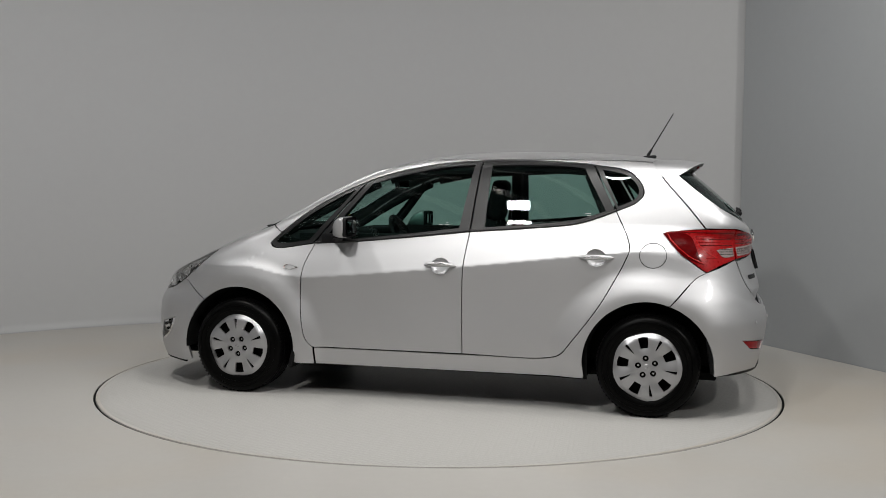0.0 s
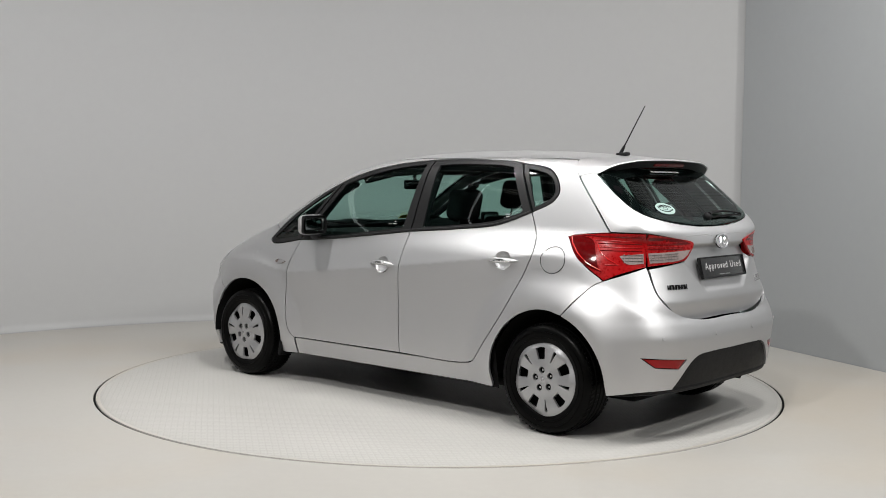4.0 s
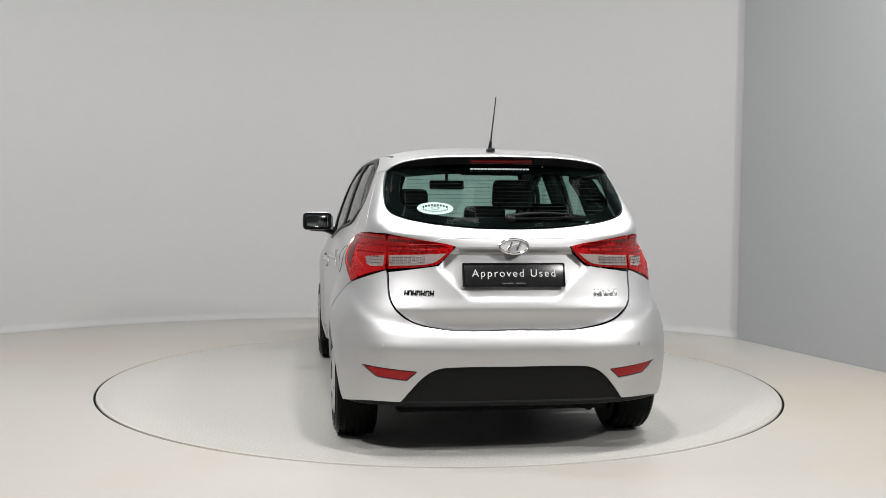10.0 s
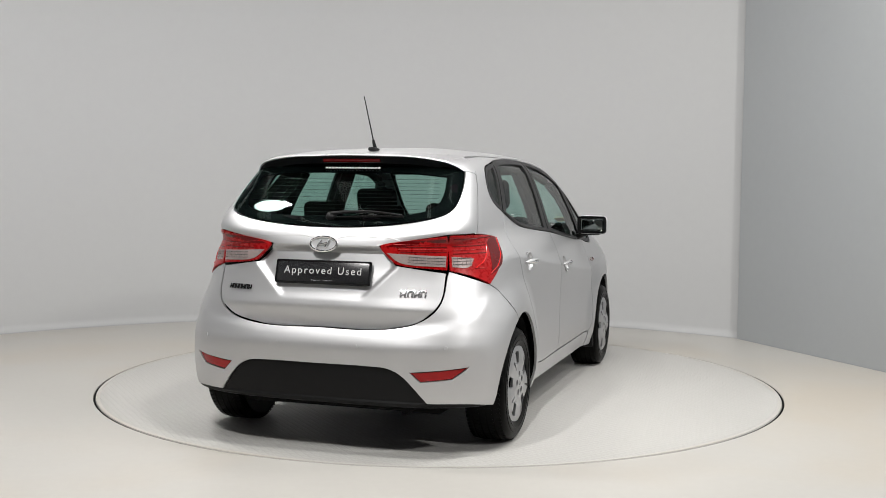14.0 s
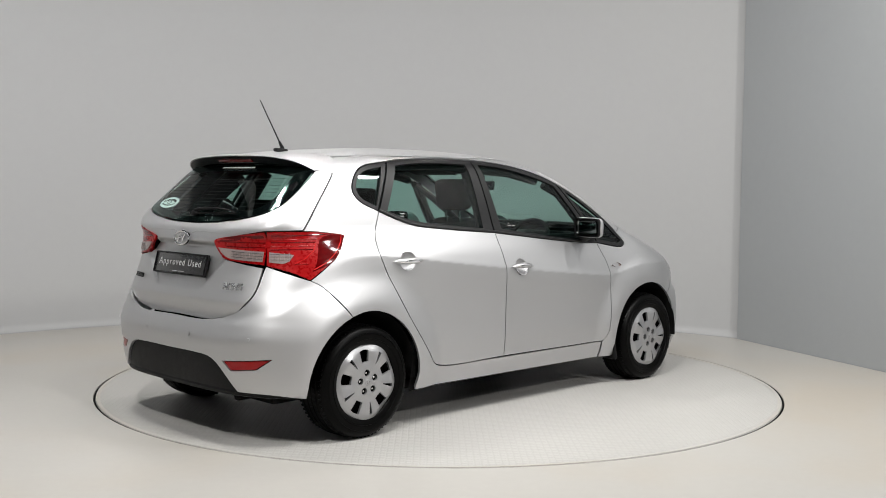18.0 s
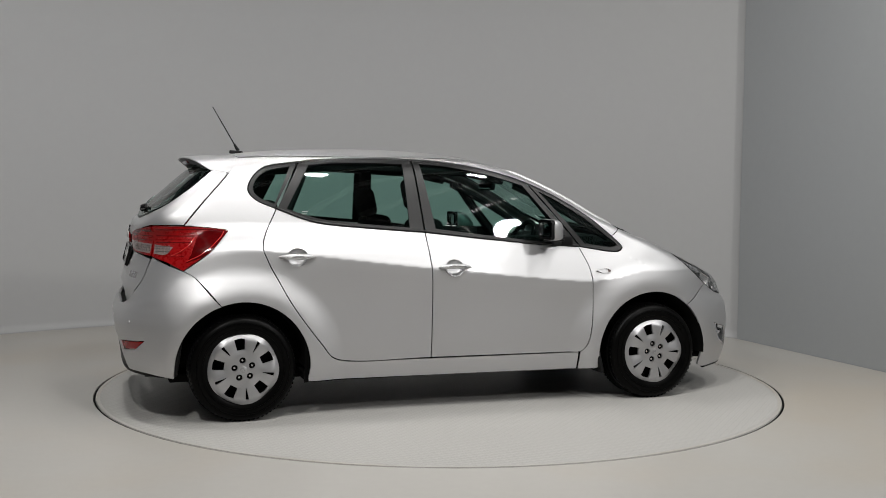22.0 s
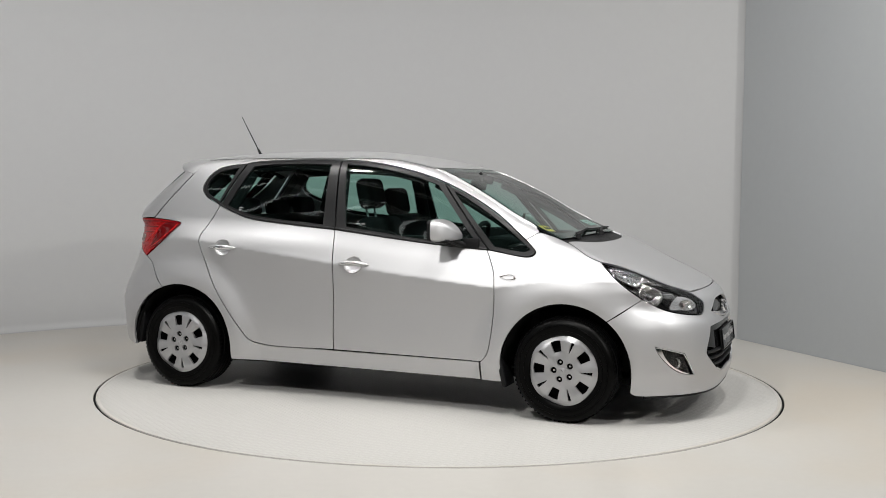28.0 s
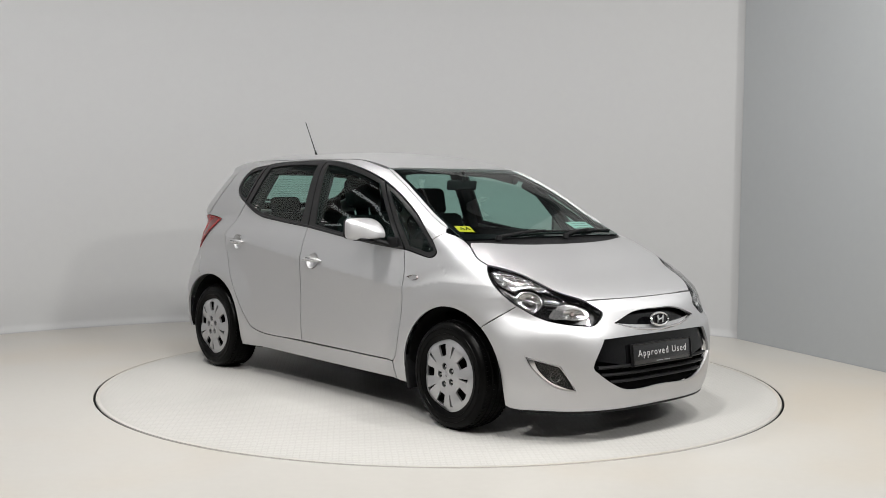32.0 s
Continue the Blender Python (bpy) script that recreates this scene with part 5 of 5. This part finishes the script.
def letter_meshes(me):
    """The letters of a line of text, each as a mesh of its own."""
    co = np.array([v.co[:] for v in me.vertices])
    spans = sorted((min(co[i, 0] for i in p.vertices), max(co[i, 0] for i in p.vertices)) for p in me.polygons)
    groups = []
    for a, b in spans:
        if groups and a <= groups[-1][1] + 1e-5:
            groups[-1][1] = max(b, groups[-1][1])
        else:
            groups.append([a, b])
    out = []
    for a, b in groups:
        faces = [p.vertices[:] for p in me.polygons if a - 1e-5 <= co[p.vertices[0], 0] <= b + 1e-5]
        ids = sorted({i for f in faces for i in f})
        pos = {i: k for k, i in enumerate(ids)}
        m_ = bpy.data.meshes.new("letter")
        m_.from_pydata([tuple(co[i]) for i in ids], [], [tuple(pos[i] for i in f) for f in faces])
        m_.materials.append(WHITE)
        out.append(m_)
    return out


LETTERS = letter_meshes(text_mesh("Approved Used", .060))


def number_plate(m, tilt):
    """A black display plate in a raised frame."""
    pl = new("display_plate")
    pl.parent = car
    pl.matrix_basis = m @ pose(0, 0, 0, tilt)
    part("backing", rounded(.520, .122, .014, .006, pose(0, 0, 0)), PLASTIC, pl)
    part("face", box(.502, .104, .004, .001, m=pose(0, 0, .008)), PLATE, pl, "black plate reading Approved Used")
    for sy in (-1, 1):
        part("frame_edge", sweep([(-.254, sy * .056, .010), (.254, sy * .056, .010)], .0045, 8), GLOSSY, pl)
        part("frame_edge", sweep([(sy * .256, -.056, .010), (sy * .256, .056, .010)], .0045, 8), GLOSSY, pl)
    for me in LETTERS:
        ob = new("letter", me)
        ob.parent = pl
        ob.matrix_basis = pose(0, .006, .0108) @ Matrix.Diagonal((.88, .88, 1, 1))
    for x, w in ((-.034, .055), (.032, .05)):
        part("small_bar", box(w, .0045, .001, m=pose(x, -.043, .0108)), DULL, pl)
    return pl


number_plate(spot("behind", 0, .916, -.004), -5)
number_plate(spot("ahead", 0, .458, -.014), 0)


def oval(a, b, n=36):
    return np.array([(a * math.cos(2 * math.pi * k / n), b * math.sin(2 * math.pi * k / n)) for k in range(n)])


def emblem(m, a, b, ground):
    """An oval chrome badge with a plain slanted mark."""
    em = new("emblem")
    em.parent = car
    em.matrix_basis = m
    bm = bmesh.new()
    n = 40
    rr_ = []
    for k in range(n):
        t = 2 * math.pi * k / n
        c, s_ = math.cos(t), math.sin(t)
        rr_.append([bm.verts.new((c * (a + d), s_ * (b + d), h)) for d, h in ((0, 0), (-.001, .008), (-.006, .0105), (-.011, .008), (-.012, 0))])
    for k in range(n):
        p_, q_ = rr_[k], rr_[(k + 1) % n]
        for j in range(4):
            bm.faces.new((p_[j], p_[j + 1], q_[j + 1], q_[j]))
    part("ring", bm, CHROME, em)
    bm = bmesh.new()
    bm.faces.new([bm.verts.new((x, y, .002)) for x, y in oval(a - .008, b - .008)])
    part("field", bm, ground, em)
    for sg in (-1, 1):
        part("mark", sweep([(sg * .022 - .010, -.02, .008), (sg * .022, 0, .010), (sg * .022 + .010, .02, .008)], .0055, 8), CHROME, em)
    part("mark", sweep([(-.02, -.005, .010), (0, 0, .011), (.02, .005, .010)], .005, 8), CHROME, em)


emblem(spot("behind", 0, 1.056, .008), .078, .043, PAINT)
emblem(spot("ahead", 0, .632, .006), .080, .041, GLOSSY)


def badge_bars(y0, y1, z, hgt, count, mat, name):
    """A brand badge shown as a row of plain slanted bars."""
    bd = new(name)
    bd.parent = car
    for k in range(count):
        y = y0 + (y1 - y0) * (k + .5) / count
        w = abs(y1 - y0) / count * .78
        m = spot("tail_round", (math.atan2(y, -.645) % (2 * math.pi)) * ROUND, z, .003)
        for d in (-1, 1):
            part("bar", box(w * .28, hgt, .004, .0008, m=m @ pose(d * w * .36, 0, 0, 0, 0, -6)), mat, bd)
        part("bar", box(w * .8, hgt * .25, .004, .0008, m=m @ pose(0, hgt * (.36 if k % 2 else -.1), 0)), mat, bd)


badge_bars(.565, .392, .826, .026, 7, GLOSSY, "tailgate_badge")
badge_bars(-.405, -.56, .824, .036, 4, DULL, "model_badge")

# parking sensors
for a, z in ((135.5, .566), (163.5, .560), (196.5, .560), (224.5, .566)):
    part("parking_sensor", tube(.011, .010, .004, 18, .001, m=spot("tail_round", radians(a) * ROUND, z, .0140)), PAINT, car)
# recess round the rear plate: a raised fold with a lower ledge
fold = [(.395, 1.083), (.36, 1.094), (.25, 1.098), (.12, 1.10), (.07, 1.088)]
for sg in (1, -1):
    pr = lay("behind", np.array([(sg * y, z) for y, z in fold]))
    part("gate_crease", sweep([Vector(q) + Vector(n) * .0002 for q, n in zip(pr, normals(pr))], .0022, 6), PAINT, car, at=HOME)

# makers' marks etched into the side glass
for side, s in SIDES:
    for x, z, w in ((-.93, 1.196, .034), (-.935, 1.183, .026), (-.06, 1.128, .012), (-.06, 1.114, .030), (-.02, 1.112, .022)):
        part("etched_mark", box(w, .004, .0008, m=spot(side, x, z, -.0015)), WHITE, car)

# stickers
st = new("oval_sticker")
st.parent = car
m = spot("behind", .378, 1.232, .0145)
st.matrix_basis = m
part("face", sheet(oval(.092, .044), [], .02, lambda x, z: 0 * x, .0006), PAPER, st, "pale green oval sticker", at=pose(0, 0, 0, -90) @ pose(0, 0, 0, 0, 0, 0))
for y, n, w in ((.022, 9, .011), (-.024, 12, .007)):
    for k in range(n):
        u = (k - (n - 1) / 2) / n
        part("dark_bar", box(w * .7, .014 if y > 0 else .008, .0016, m=pose(u * .135, y - (2.2 * u * u * .03 if y > 0 else -2.2 * u * u * .03), .0014)), GLOSSY, st)
part("dark_ring", lathe([(.017, -.0016), (.020, -.0016), (.020, -.0006), (.017, -.0006)], 24), GLOSSY, st, at=pose(0, 0, .0004, -90) @ Matrix.Diagonal((1, 1, .6, 1)))
for k in range(17):
    y = .155 - .019 * k
    part("screen_bar", box(.013, .012, .001, m=spot("behind", y, 1.438, .012)), BRIGHT, car)
part("windscreen_badge", box(.105, .075, .001, m=spot("ahead", -.572, 1.112, -.008) @ pose(0, 0, 0, 0, 0, -6)), YELLOW, car, "yellow square sticker with dark marks")
for d in (-.014, .014):
    part("sticker_mark", sweep([(d - .010, -.012, 0), (d, .012, 0), (d + .010, -.012, 0)], .003, 6), GLOSSY, car, at=spot("ahead", -.572, 1.112, -.005) @ pose(0, 0, 0, 0, 0, -6) @ Matrix.Diagonal((1.3, 1.3, 1, 1)))
part("windscreen_paper", box(.19, .085, .001, m=spot("ahead", .43, 1.115, -.006)), PAPER, car, "pale printed paper behind the windscreen")
for k in range(4):
    part("paper_bar", box(.14, .005, .001, m=spot("ahead", .43, 1.098 + .012 * k, -.004)), DULL, car)
# heating wires of the rear screen
for k in range(11):
    z = 1.20 + .019 * k
    hw = .5 + .03 * (1 - abs(k - 5) / 5)
    pr = lay("behind", np.array([(y, z) for y in np.linspace(-hw, hw, 9)]))
    part("heating_wire", sweep([Vector(q) - Vector(n) * .004 for q, n in zip(pr, normals(pr))], .0009, 4), TRIM, car, at=HOME)


def motions():
    """The turntable turns steadily and carries the car."""
    turn = [(t, pose(0, 0, 0, 0, 0, 165.059 - 6.68683 * t)) for t in [k * 2.0 for k in range(17)]]
    walk(turntable, turn)
    walk(car, turn)


motions()
